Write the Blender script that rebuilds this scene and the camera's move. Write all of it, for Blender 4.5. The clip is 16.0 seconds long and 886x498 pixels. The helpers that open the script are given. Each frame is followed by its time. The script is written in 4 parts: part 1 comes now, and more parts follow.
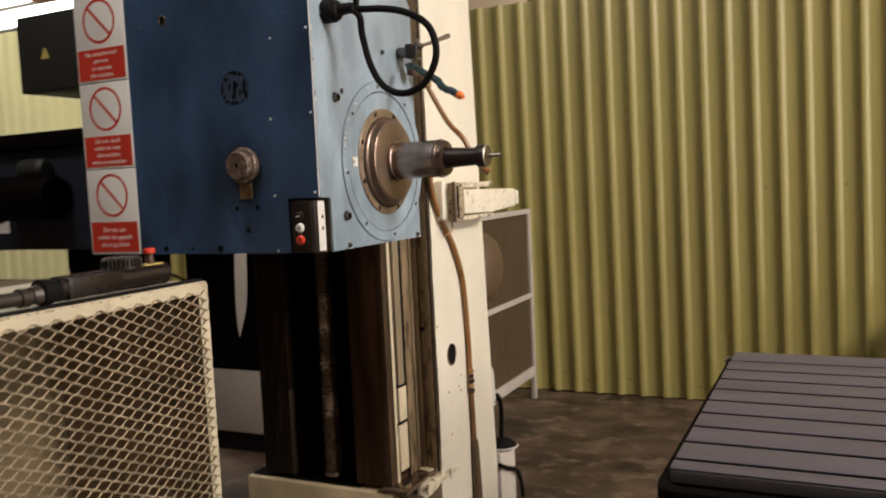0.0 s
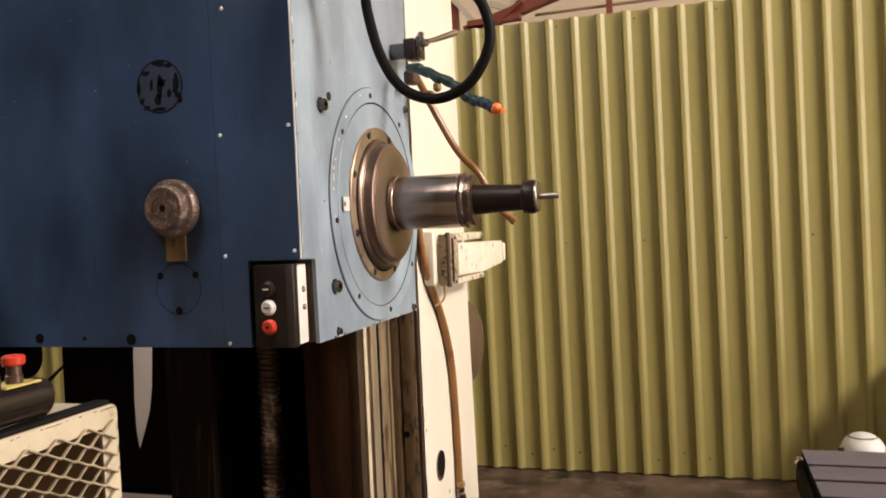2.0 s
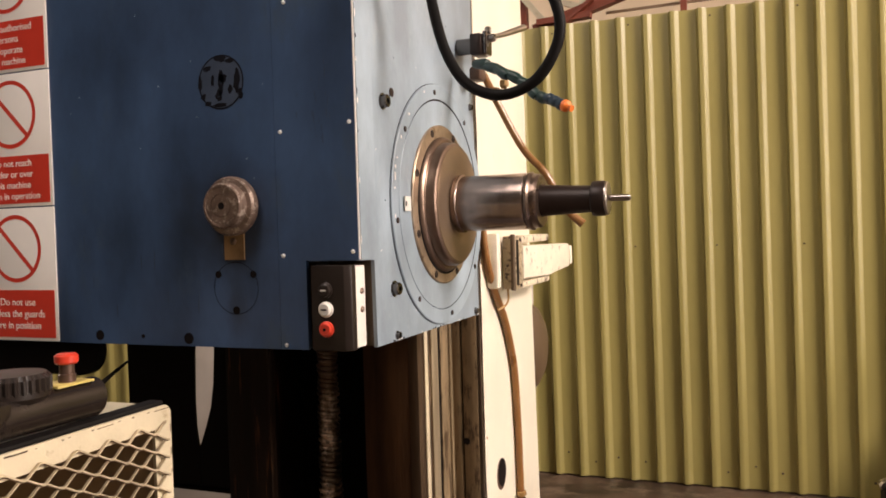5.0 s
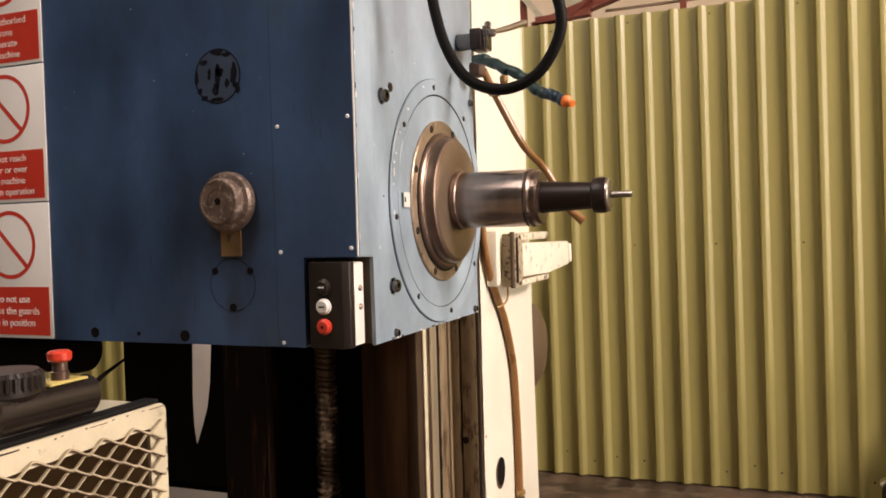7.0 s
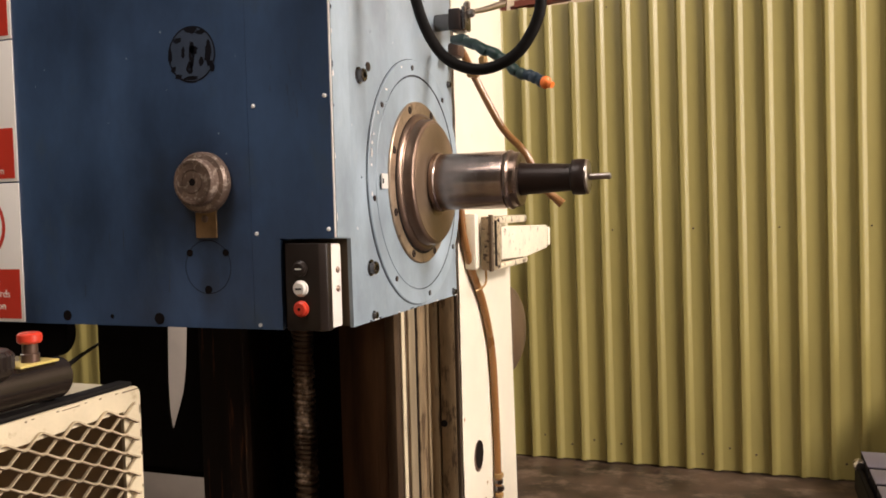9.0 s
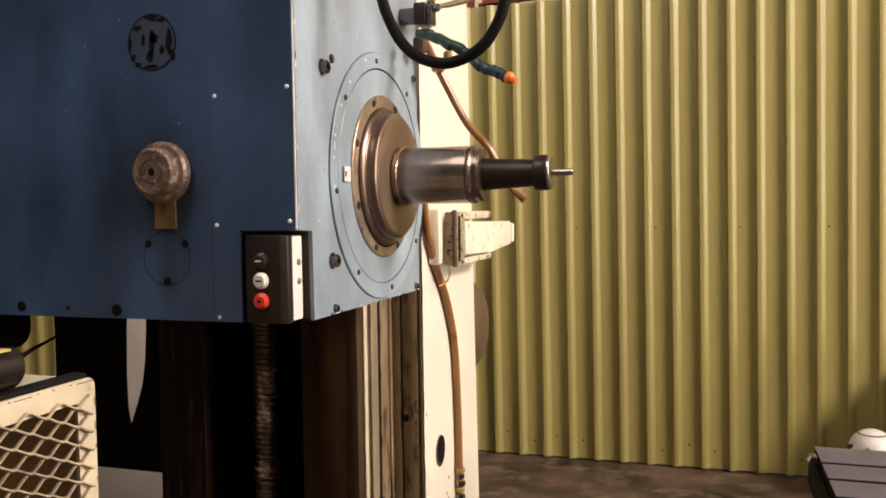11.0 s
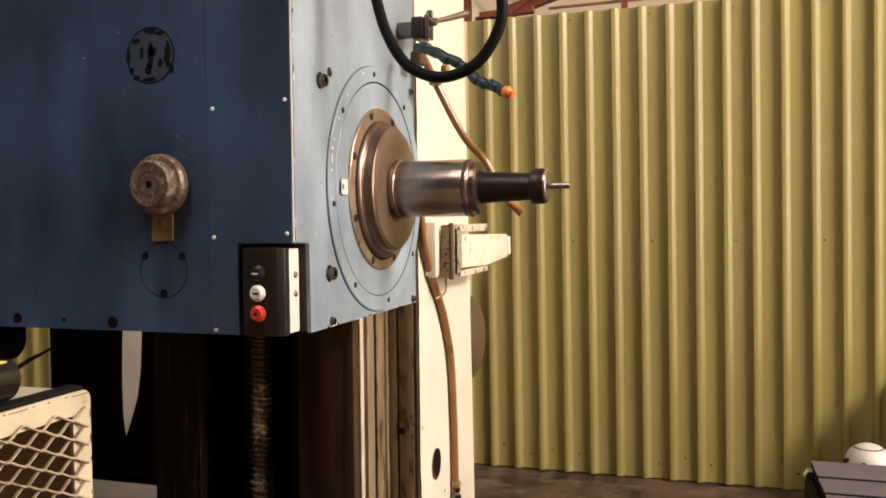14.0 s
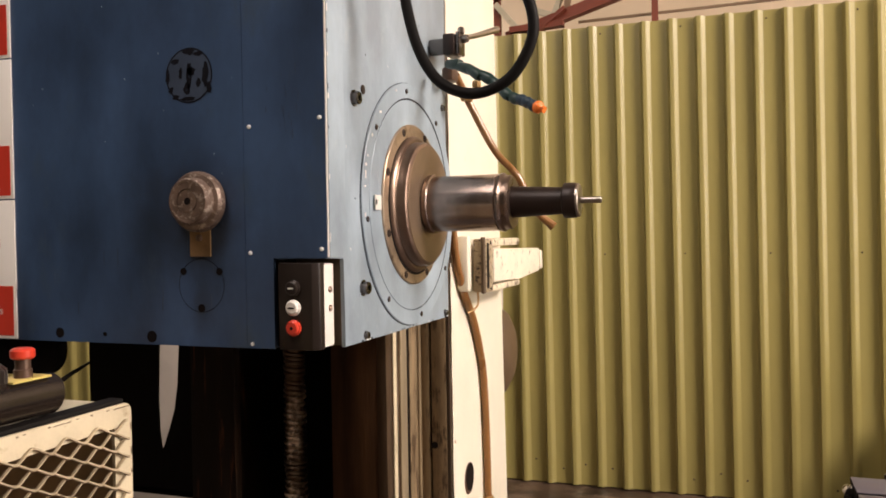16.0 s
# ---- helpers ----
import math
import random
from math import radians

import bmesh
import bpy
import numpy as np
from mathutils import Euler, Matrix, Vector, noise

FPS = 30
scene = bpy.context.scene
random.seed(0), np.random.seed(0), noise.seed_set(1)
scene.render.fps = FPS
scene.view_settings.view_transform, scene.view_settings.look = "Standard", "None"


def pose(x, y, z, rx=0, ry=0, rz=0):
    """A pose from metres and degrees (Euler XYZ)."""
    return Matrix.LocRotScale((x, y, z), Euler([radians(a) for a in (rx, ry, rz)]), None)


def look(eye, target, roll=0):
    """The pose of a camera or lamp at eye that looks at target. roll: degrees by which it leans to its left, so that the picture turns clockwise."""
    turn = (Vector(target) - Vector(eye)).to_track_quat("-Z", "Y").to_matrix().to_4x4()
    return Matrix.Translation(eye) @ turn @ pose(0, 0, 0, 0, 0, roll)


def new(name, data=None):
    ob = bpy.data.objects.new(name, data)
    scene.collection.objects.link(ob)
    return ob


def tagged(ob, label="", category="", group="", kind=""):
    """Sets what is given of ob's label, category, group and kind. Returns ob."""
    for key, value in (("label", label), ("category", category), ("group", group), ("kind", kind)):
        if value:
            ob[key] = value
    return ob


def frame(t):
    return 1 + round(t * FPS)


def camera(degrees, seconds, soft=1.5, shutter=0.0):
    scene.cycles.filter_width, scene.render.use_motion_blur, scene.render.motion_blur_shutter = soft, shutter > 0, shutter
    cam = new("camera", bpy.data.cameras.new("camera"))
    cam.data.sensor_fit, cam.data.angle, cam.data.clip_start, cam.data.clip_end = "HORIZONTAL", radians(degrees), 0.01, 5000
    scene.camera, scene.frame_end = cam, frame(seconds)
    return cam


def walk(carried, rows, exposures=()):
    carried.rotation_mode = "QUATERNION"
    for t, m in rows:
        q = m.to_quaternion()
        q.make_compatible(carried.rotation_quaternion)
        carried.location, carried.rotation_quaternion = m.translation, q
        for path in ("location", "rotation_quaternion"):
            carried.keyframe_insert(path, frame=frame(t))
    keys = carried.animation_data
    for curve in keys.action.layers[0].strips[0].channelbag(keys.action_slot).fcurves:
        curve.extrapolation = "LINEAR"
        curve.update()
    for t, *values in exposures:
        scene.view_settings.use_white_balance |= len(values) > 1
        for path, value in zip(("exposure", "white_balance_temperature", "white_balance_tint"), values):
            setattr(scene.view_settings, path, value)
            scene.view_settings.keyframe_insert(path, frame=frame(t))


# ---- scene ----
cam = camera(56.2, 16.0, soft=1.75, shutter=0.5)
PATH = [
    (0, (0.304, 0.432, 1.848), (-0.564, 2.227, 1.689), -2.7),
    (0.5, (-0.016, 0.473, 1.86), (-0.676, 2.358, 1.747), -4.7),
    (1, (-0.169, 0.692, 1.848), (-0.786, 2.592, 1.753), -5.0),
    (1.5, (-0.283, 0.957, 1.854), (-0.877, 2.864, 1.76), -3.2),
    (2, (-0.395, 1.11, 1.876), (-0.988, 3.019, 1.817), -2.5),
    (2.5, (-0.392, 1.148, 1.885), (-1.063, 3.032, 1.859), -2.3),
    (3, (-0.4, 1.155, 1.882), (-1.09, 3.031, 1.847), -2.6),
    (3.5, (-0.409, 1.161, 1.873), (-1.129, 3.026, 1.816), -2.7),
    (4, (-0.409, 1.165, 1.881), (-1.146, 3.024, 1.827), -1.9),
    (6.5, (-0.421, 1.189, 1.872), (-1.162, 3.046, 1.82), -1.6),
    (7, (-0.422, 1.192, 1.873), (-1.159, 3.051, 1.818), -1.6),
    (7.5, (-0.423, 1.196, 1.871), (-1.153, 3.057, 1.818), -1.5),
    (8, (-0.423, 1.199, 1.867), (-1.132, 3.068, 1.798), -1.4),
    (8.5, (-0.422, 1.203, 1.869), (-1.114, 3.078, 1.785), -0.9),
    (9, (-0.426, 1.203, 1.865), (-1.115, 3.078, 1.774), -1.5),
    (9.5, (-0.422, 1.21, 1.863), (-1.079, 3.096, 1.764), -1.2),
    (10, (-0.42, 1.21, 1.859), (-1.046, 3.107, 1.761), -1.0),
    (12.5, (-0.416, 1.195, 1.858), (-1.018, 3.1, 1.757), -0.7),
    (13, (-0.417, 1.2, 1.859), (-1.007, 3.108, 1.76), -0.7),
    (13.5, (-0.416, 1.203, 1.86), (-1.014, 3.109, 1.782), -0.8),
    (14, (-0.418, 1.202, 1.86), (-1.022, 3.107, 1.79), -0.6),
    (14.5, (-0.419, 1.2, 1.857), (-1.042, 3.1, 1.793), -0.9),
    (15, (-0.422, 1.198, 1.859), (-1.06, 3.092, 1.798), -0.7),
    (15.5, (-0.421, 1.194, 1.859), (-1.073, 3.084, 1.807), -1.0),
    (16, (-0.418, 1.189, 1.862), (-1.092, 3.072, 1.826), -0.9),
]
walk(cam, [(t, look(eye, target, roll)) for t, eye, target, roll in PATH], ((0, -0.55, 6250, 5), (0.5, -0.38, 6300, 5), (1, -0.25, 6250, 5), (1.5, -0.20, 6200, 4), (2, -0.17, 6450, 9), (2.5, -0.15, 6600, 10), (4, -0.08, 6750, 12), (6.5, -0.08, 6600, 11), (8, -0.08, 6500, 10), (10, -0.09, 6550, 9), (12.5, -0.08, 6700, 10), (14.5, -0.08, 6800, 10), (16, -0.08, 6650, 11)))

# ---- light ----
world = bpy.data.worlds.new("sky")
scene.world = world
world.use_nodes = True
wn = world.node_tree.nodes
sky = wn.new("ShaderNodeTexSky")
sky.sky_type, sky.sun_disc = "NISHITA", False
sky.sun_elevation, sky.sun_rotation = radians(38), radians(100)
world.node_tree.links.new(sky.outputs[0], wn["Background"].inputs[0])
wn["Background"].inputs[1].default_value = 0.12


def area_lamp(name, m, width, height, watts, colour):
    data = bpy.data.lights.new(name, "AREA")
    data.shape, data.size, data.size_y, data.energy, data.color = "RECTANGLE", width, height, watts, colour
    ob = new(name, data)
    ob.matrix_world = m
    return ob


# lamps out of view stand for daylight from an assumed east door and rooflights
area_lamp("door_daylight", look((16.4, 3.4, 3.5), (0, 3.9, 1.5)), 6.4, 5.2, 1150, (1.0, 0.865, 0.785))
area_lamp("rooflight_daylight_east", look((9.0, 2.4, 8.9), (-1.6, 3.4, 1.5)), 3.4, 4.6, 3950, (1.0, 0.865, 0.785))
area_lamp("rooflight_daylight", look((-2.4, -0.2, 8.9), (-2.0, 5.6, 2.6)), 3.0, 5.0, 600, (1.0, 0.885, 0.825))
area_lamp("rooflight_daylight_far", look((-15.0, 9.0, 8.9), (-15.0, 10.5, 0)), 8.0, 3.0, 1700, (1.0, 0.95, 0.86))


# ---- materials ----
def material(name, colour, rough=0.6, metal=0.0, spots=None, spot_amount=0.0, scale=6.0, grain=60.0, bump=0.15, streak=(1, 1, 1), vary=0.12, edge=0.0, edge_colour=None, soft=0.08, spec=0.5):
    """Base colour with coarse mottling and fine grain, an optional second colour in patches, fine relief."""
    mat = bpy.data.materials.new(name)
    mat.use_nodes = True
    n, l = mat.node_tree.nodes, mat.node_tree.links
    b = n["Principled BSDF"]
    b.inputs["Roughness"].default_value, b.inputs["Metallic"].default_value = rough, metal
    b.inputs["Specular IOR Level"].default_value = spec
    co = n.new("ShaderNodeTexCoord")
    mp = n.new("ShaderNodeMapping")
    mp.inputs["Scale"].default_value = streak
    l.new(co.outputs["Object"], mp.inputs["Vector"])
    big = n.new("ShaderNodeTexNoise")
    big.inputs["Scale"].default_value, big.inputs["Detail"].default_value, big.inputs["Roughness"].default_value = scale, 6, 0.6
    fine = n.new("ShaderNodeTexNoise")
    fine.inputs["Scale"].default_value, fine.inputs["Detail"].default_value = grain, 4
    l.new(mp.outputs[0], big.inputs["Vector"])
    l.new(mp.outputs[0], fine.inputs["Vector"])
    ramp = n.new("ShaderNodeMapRange")
    ramp.inputs["From Min"].default_value, ramp.inputs["From Max"].default_value = 0.3, 0.7
    ramp.inputs["To Min"].default_value, ramp.inputs["To Max"].default_value = 1 - vary, 1 + vary
    l.new(big.outputs["Fac"], ramp.inputs["Value"])
    mul = n.new("ShaderNodeMix")
    mul.data_type, mul.blend_type = "RGBA", "MULTIPLY"
    mul.inputs["Factor"].default_value = 1.0
    mul.inputs["A"].default_value = (*colour, 1)
    l.new(ramp.outputs[0], mul.inputs["B"])
    out = mul.outputs["Result"]
    if spots:
        cut = n.new("ShaderNodeMapRange")
        cut.inputs["From Min"].default_value, cut.inputs["From Max"].default_value = 0.72 - spot_amount, 0.72 + soft - spot_amount
        second = n.new("ShaderNodeTexNoise")
        second.inputs["Scale"].default_value, second.inputs["Detail"].default_value, second.inputs["Roughness"].default_value = scale * 2.3, 8, 0.7
        l.new(mp.outputs[0], second.inputs["Vector"])
        l.new(second.outputs["Fac"], cut.inputs["Value"])
        mix = n.new("ShaderNodeMix")
        mix.data_type = "RGBA"
        l.new(cut.outputs[0], mix.inputs["Factor"])
        l.new(out, mix.inputs["A"])
        mix.inputs["B"].default_value = (*spots, 1)
        out = mix.outputs["Result"]
    if edge:
        geo = n.new("ShaderNodeNewGeometry")
        cut = n.new("ShaderNodeMapRange")
        cut.inputs["From Min"].default_value, cut.inputs["From Max"].default_value = 0.56, 0.66
        cut.inputs["To Max"].default_value = edge
        l.new(geo.outputs["Pointiness"], cut.inputs["Value"])
        mix = n.new("ShaderNodeMix")
        mix.data_type = "RGBA"
        l.new(cut.outputs[0], mix.inputs["Factor"])
        l.new(out, mix.inputs["A"])
        mix.inputs["B"].default_value = (*(edge_colour or (0.5, 0.5, 0.5)), 1)
        out = mix.outputs["Result"]
    l.new(out, b.inputs["Base Color"])
    rr = n.new("ShaderNodeMapRange")
    rr.inputs["To Min"].default_value, rr.inputs["To Max"].default_value = max(0.05, rough - 0.12), min(1, rough + 0.12)
    l.new(big.outputs["Fac"], rr.inputs["Value"])
    l.new(rr.outputs[0], b.inputs["Roughness"])
    bm_node = n.new("ShaderNodeBump")
    bm_node.inputs["Strength"].default_value, bm_node.inputs["Distance"].default_value = bump, 0.004
    l.new(fine.outputs["Fac"], bm_node.inputs["Height"])
    l.new(bm_node.outputs[0], b.inputs["Normal"])
    return mat


def emitter(name, colour, strength):
    mat = bpy.data.materials.new(name)
    mat.use_nodes = True
    b = mat.node_tree.nodes["Principled BSDF"]
    b.inputs["Emission Color"].default_value, b.inputs["Emission Strength"].default_value = (*colour, 1), strength
    return mat


M = {
    "blue": material("dark blue machine paint", (0.034, 0.067, 0.138), 0.38, scale=3.2, grain=140, vary=0.5, streak=(1.6, 1, 0.8), spots=(0.045, 0.073, 0.112), spot_amount=0.16, soft=0.2, bump=0.05),
    "face": material("light blue machine paint", (0.300, 0.372, 0.430), 0.42, scale=5, grain=120, vary=0.32, streak=(1, 1, 0.6), spots=(0.42, 0.47, 0.49), spot_amount=0.14, soft=0.24, bump=0.10),
    "cream": material("cream machine paint", (0.80, 0.74, 0.60), 0.5, scale=3, grain=70, vary=0.07, spots=(0.52, 0.43, 0.29), spot_amount=0.055, soft=0.16, bump=0.08),
    "cage": material("cream guard paint", (0.52, 0.46, 0.33), 0.55, scale=7, grain=80, vary=0.12, spots=(0.20, 0.13, 0.07), spot_amount=0.09, bump=0.12),
    "meshpaint": material("dirty cream mesh paint", (0.44, 0.36, 0.24), 0.55, scale=9, grain=80, vary=0.35, spots=(0.10, 0.062, 0.032), spot_amount=0.18, soft=0.16, bump=0.12),
    "meshunder": material("shade and rust brown mesh edge", (0.09, 0.05, 0.025), 0.6, scale=9, vary=0.4, bump=0.1),
    "sealrubber": material("worn black rubber strip", (0.006, 0.005, 0.0045), 0.7, spec=0.2, scale=5, vary=0.3, spots=(0.22, 0.19, 0.15), spot_amount=0.06, bump=0.15),
    "badgemark": material("worn dark badge mark", (0.007, 0.007, 0.011), 0.5, spec=0.15, scale=30, vary=0.3, spots=(0.030, 0.045, 0.075), spot_amount=0.12, bump=0.05),
    "badgefield": material("bare primer where a badge was", (0.036, 0.055, 0.094), 0.5, scale=20, vary=0.2, bump=0.08),
    "innerpanel": material("brown grimed inner panel", (0.27, 0.19, 0.115), 0.6, scale=4, vary=0.4, bump=0.1),
    "chipped": material("chipped cream paint", (0.70, 0.62, 0.46), 0.5, scale=12, grain=70, vary=0.12, spots=(0.10, 0.06, 0.03), spot_amount=0.20, bump=0.15),
    "hingepaint": material("worn stained hinge paint", (0.44, 0.35, 0.23), 0.5, scale=26, grain=80, vary=0.25, spots=(0.05, 0.03, 0.018), spot_amount=0.20, bump=0.15),
    "armpaint": material("cream paint with brown chips", (0.78, 0.71, 0.56), 0.5, scale=17, grain=70, vary=0.09, spots=(0.16, 0.09, 0.045), spot_amount=0.14, bump=0.08),
    "cageframe": material("chipped cream frame paint", (0.54, 0.47, 0.33), 0.5, scale=9, grain=90, vary=0.16, spots=(0.25, 0.18, 0.10), spot_amount=0.11, soft=0.14, bump=0.15, edge=0.85, edge_colour=(0.06, 0.045, 0.03)),
    "wall": material("olive yellow profiled sheet paint", (0.345, 0.291, 0.097), 0.34, spec=0.5, scale=0.8, grain=30, vary=0.12, streak=(1, 1, 0.25), bump=0.05),
    "palewall": material("pale yellow sheet paint", (0.62, 0.56, 0.30), 0.5, scale=0.6, vary=0.08, bump=0.03),
    "floor": material("worn oily concrete", (0.080, 0.050, 0.034), 0.50, scale=2.4, grain=25, vary=0.9, streak=(0.8, 1.1, 1), spots=(0.215, 0.152, 0.108), spot_amount=0.21, soft=0.16, bump=0.12),
    "steel": material("machined steel", (0.40, 0.36, 0.32), 0.30, 1.0, scale=9, grain=120, vary=0.18, bump=0.05),
    "boltsteel": material("dark bolt steel", (0.17, 0.155, 0.15), 0.26, 1.0, scale=20, vary=0.3),
    "knobmetal": material("worn speckled knob metal", (0.150, 0.102, 0.078), 0.42, 0.35, scale=34, grain=160, vary=0.4, spots=(0.36, 0.295, 0.245), spot_amount=0.19, bump=0.15),
    "spin": material("turned spindle steel", (0.33, 0.265, 0.235), 0.24, 1.0, scale=14, grain=60, streak=(1, 0.15, 0.15), vary=0.35, bump=0.05),
    "collarsteel": material("dark brown collar steel", (0.20, 0.145, 0.115), 0.28, 0.9, scale=12, vary=0.25, bump=0.05),
    "flangeplate": material("pale brown worn flange steel", (0.43, 0.33, 0.235), 0.42, 0.75, scale=14, grain=90, vary=0.35, spots=(0.16, 0.10, 0.06), spot_amount=0.17, soft=0.14, bump=0.10),
    "noseface": material("oiled tan-brown turned steel", (0.31, 0.225, 0.155), 0.42, 0.75, scale=10, grain=110, vary=0.18, bump=0.05),
    "manifoldiron": material("rusty dark iron", (0.10, 0.055, 0.035), 0.5, 0.2, scale=14, vary=0.4),
    "bronze": material("brown oiled steel flange", (0.235, 0.165, 0.125), 0.34, 0.85, scale=12, grain=90, vary=0.25, bump=0.08),
    "black": material("black oxide tool steel", (0.022, 0.012, 0.009), 0.42, 0.25, scale=12, vary=0.2, bump=0.05),
    "rubber": material("black rubber", (0.006, 0.005, 0.0045), 0.6, spec=0.15, scale=10, vary=0.2, bump=0.1),
    "plastic": material("dark brown-grey plastic", (0.020, 0.0145, 0.012), 0.34, spec=0.3, scale=10, vary=0.12, bump=0.05),
    "grime": material("oily brown slideway steel", (0.11, 0.075, 0.045), 0.45, 0.35, scale=5, grain=40, vary=0.45, streak=(4, 4, 0.5), spots=(0.05, 0.035, 0.02), spot_amount=0.15, bump=0.2),
    "way": material("bright slideway strip", (0.47, 0.38, 0.25), 0.38, 0.5, scale=6, grain=60, vary=0.25, streak=(4, 4, 0.4), spots=(0.2, 0.13, 0.07), spot_amount=0.10, bump=0.1),
    # oil brown, darkened to carry the headstock's shade on the slideway front
    "oily": material("oily slideway front, darkened for shade", (0.074, 0.035, 0.015), 0.5, 0.05, spec=0.2, scale=4, grain=40, vary=0.6, streak=(4, 4, 0.4), spots=(0.10, 0.05, 0.022), spot_amount=0.06, bump=0.2),
    # near-black base holds the shade below the headstock; brown streaks are grease
    "shadedway": material("near-black way shade with brown grease streaks", (0.010, 0.005, 0.0025), 0.45, spec=0.25, scale=3, grain=40, vary=0.5, streak=(6, 6, 0.4), spots=(0.13, 0.050, 0.018), spot_amount=0.13, bump=0.2),
    "tan": material("oil stained tan paint", (0.225, 0.160, 0.090), 0.5, 0.0, scale=5, grain=40, vary=0.45, streak=(4, 4, 0.9), spots=(0.065, 0.038, 0.018), spot_amount=0.20, bump=0.2),
    "polished": material("brown polished slideway steel", (0.26, 0.20, 0.145), 0.22, 0.9, scale=5, grain=40, vary=0.5, streak=(4, 4, 0.5), bump=0.1),
    "palestrip": material("pale worn strip", (0.62, 0.53, 0.37), 0.5, scale=8, vary=0.15, spots=(0.3, 0.2, 0.1), spot_amount=0.08),
    "bareedge": material("bare scuffed edge", (0.74, 0.72, 0.68), 0.4, 0.15, scale=9, vary=0.25, spots=(0.24, 0.29, 0.34), spot_amount=0.12),
    "browned": material("browned oily steel corner", (0.13, 0.085, 0.052), 0.38, 0.5, scale=5, grain=50, vary=0.5, streak=(4, 4, 0.4), bump=0.1),
    # pale spots are painted glints; reflections alone stay dark here
    "leadscrew": material("greasy lead screw with painted glints", (0.155, 0.103, 0.064), 0.32, 0.45, scale=7, vary=0.7, streak=(1, 1, 0.5), spots=(0.60, 0.47, 0.34), spot_amount=0.19),
    "motorpaint": material("dusty brown motor paint", (0.105, 0.066, 0.036), 0.45, scale=6, vary=0.2, bump=0.08),
    "pendantbody": material("scuffed brown-black pendant plastic", (0.017, 0.012, 0.0095), 0.27, scale=8, vary=0.2, bump=0.05),
    "pendantrod": material("dull dark metal rod", (0.09, 0.075, 0.065), 0.35, 0.7, scale=10, vary=0.3, bump=0.05),
    "saddle": material("oil-yellowed cream saddle paint", (0.60, 0.48, 0.29), 0.5, scale=5, vary=0.25, spots=(0.14, 0.10, 0.05), spot_amount=0.12, soft=0.2, bump=0.08),
    "dust": material("olive brown dusty steel", (0.17, 0.125, 0.062), 0.6, scale=1.6, grain=50, vary=0.5, spots=(0.05, 0.035, 0.018), spot_amount=0.2, soft=0.25, bump=0.1),
    "saddleiron": material("oily brown saddle iron", (0.16, 0.115, 0.075), 0.35, 0.4, scale=8, vary=0.4, spots=(0.42, 0.35, 0.25), spot_amount=0.10, soft=0.12, bump=0.12),
    "bed": material("grey brown oily bed", (0.15, 0.125, 0.115), 0.5, scale=5, vary=0.2, bump=0.1),
    "dark": material("black for recess shade and black parts", (0.004, 0.003, 0.0025), 0.65, spec=0.05, scale=5, vary=0.3, bump=0.2),
    "table": material("planed cast iron table", (0.168, 0.152, 0.192), 0.40, 0.35, scale=6, grain=110, vary=0.14, streak=(0.3, 1, 1), bump=0.06),
    "tableedge": material("dark grey iron table edge", (0.075, 0.064, 0.062), 0.55, scale=6, vary=0.25, bump=0.1),
    "slot": material("black for slots, gaps and marks", (0.008, 0.006, 0.006), 0.6, spec=0.1, scale=9, vary=0.2),
    "white": material("white plastic", (0.75, 0.72, 0.66), 0.45, scale=12, vary=0.05, bump=0.03),
    "signwhite": material("white sign panel", (0.80, 0.77, 0.73), 0.35, scale=5, vary=0.05, bump=0.02),
    "signred": material("red sign print", (0.60, 0.045, 0.025), 0.38, scale=6, vary=0.06, bump=0.02),
    "red": material("red plastic", (0.58, 0.045, 0.022), 0.35, scale=10, vary=0.08, bump=0.02),
    "stemmetal": material("brown stem metal", (0.16, 0.10, 0.075), 0.35, 0.6, scale=10, vary=0.2),
    "darkred": material("dark red stem", (0.16, 0.035, 0.02), 0.4, scale=10, vary=0.2),
    "yellow": material("yellow label plate", (0.55, 0.43, 0.13), 0.45, scale=9, vary=0.08),
    "orange": material("orange nozzle plastic", (0.85, 0.20, 0.03), 0.4, scale=9, vary=0.08),
    "green": material("dark green hose segments", (0.006, 0.027, 0.022), 0.4, scale=9, vary=0.15),
    "navy": material("dark blue hose segments", (0.008, 0.024, 0.042), 0.4, scale=9, vary=0.15),
    "hose": material("amber brown hose", (0.27, 0.125, 0.040), 0.30, scale=10, vary=0.15),
    "lowhose": material("dark brown hose", (0.17, 0.085, 0.035), 0.35, scale=10, vary=0.2),
    "clipbrass": material("dull brown brass clip", (0.26, 0.16, 0.075), 0.42, 0.4, scale=20, vary=0.3),
    "brass": material("brown tape and brass", (0.40, 0.24, 0.09), 0.45, 0.3, scale=14, vary=0.25),
    "rust": material("red oxide steel", (0.20, 0.045, 0.022), 0.6, scale=3, vary=0.2, bump=0.1),
    "tie": material("brown painted steel", (0.22, 0.14, 0.08), 0.6, scale=3, vary=0.2, bump=0.1),
    "redlead": material("orange red steel paint", (0.55, 0.10, 0.035), 0.6, scale=3, vary=0.15, bump=0.1),
    "grimeflank": material("oil-grimed tan paint", (0.22, 0.16, 0.09), 0.5, 0.0, scale=4.2, grain=60, vary=0.40, streak=(4, 4, 0.7), spots=(0.045, 0.026, 0.013), spot_amount=0.19, soft=0.10, bump=0.10),
    "blackgrime": material("black-brown oil grime", (0.05, 0.030, 0.016), 0.5, scale=4, vary=0.5, streak=(4, 4, 0.8), spots=(0.22, 0.155, 0.09), spot_amount=0.20, soft=0.2, bump=0.12),
    "lining": material("off white wall lining", (0.66, 0.52, 0.36), 0.7, scale=1.5, vary=0.08, bump=0.05),
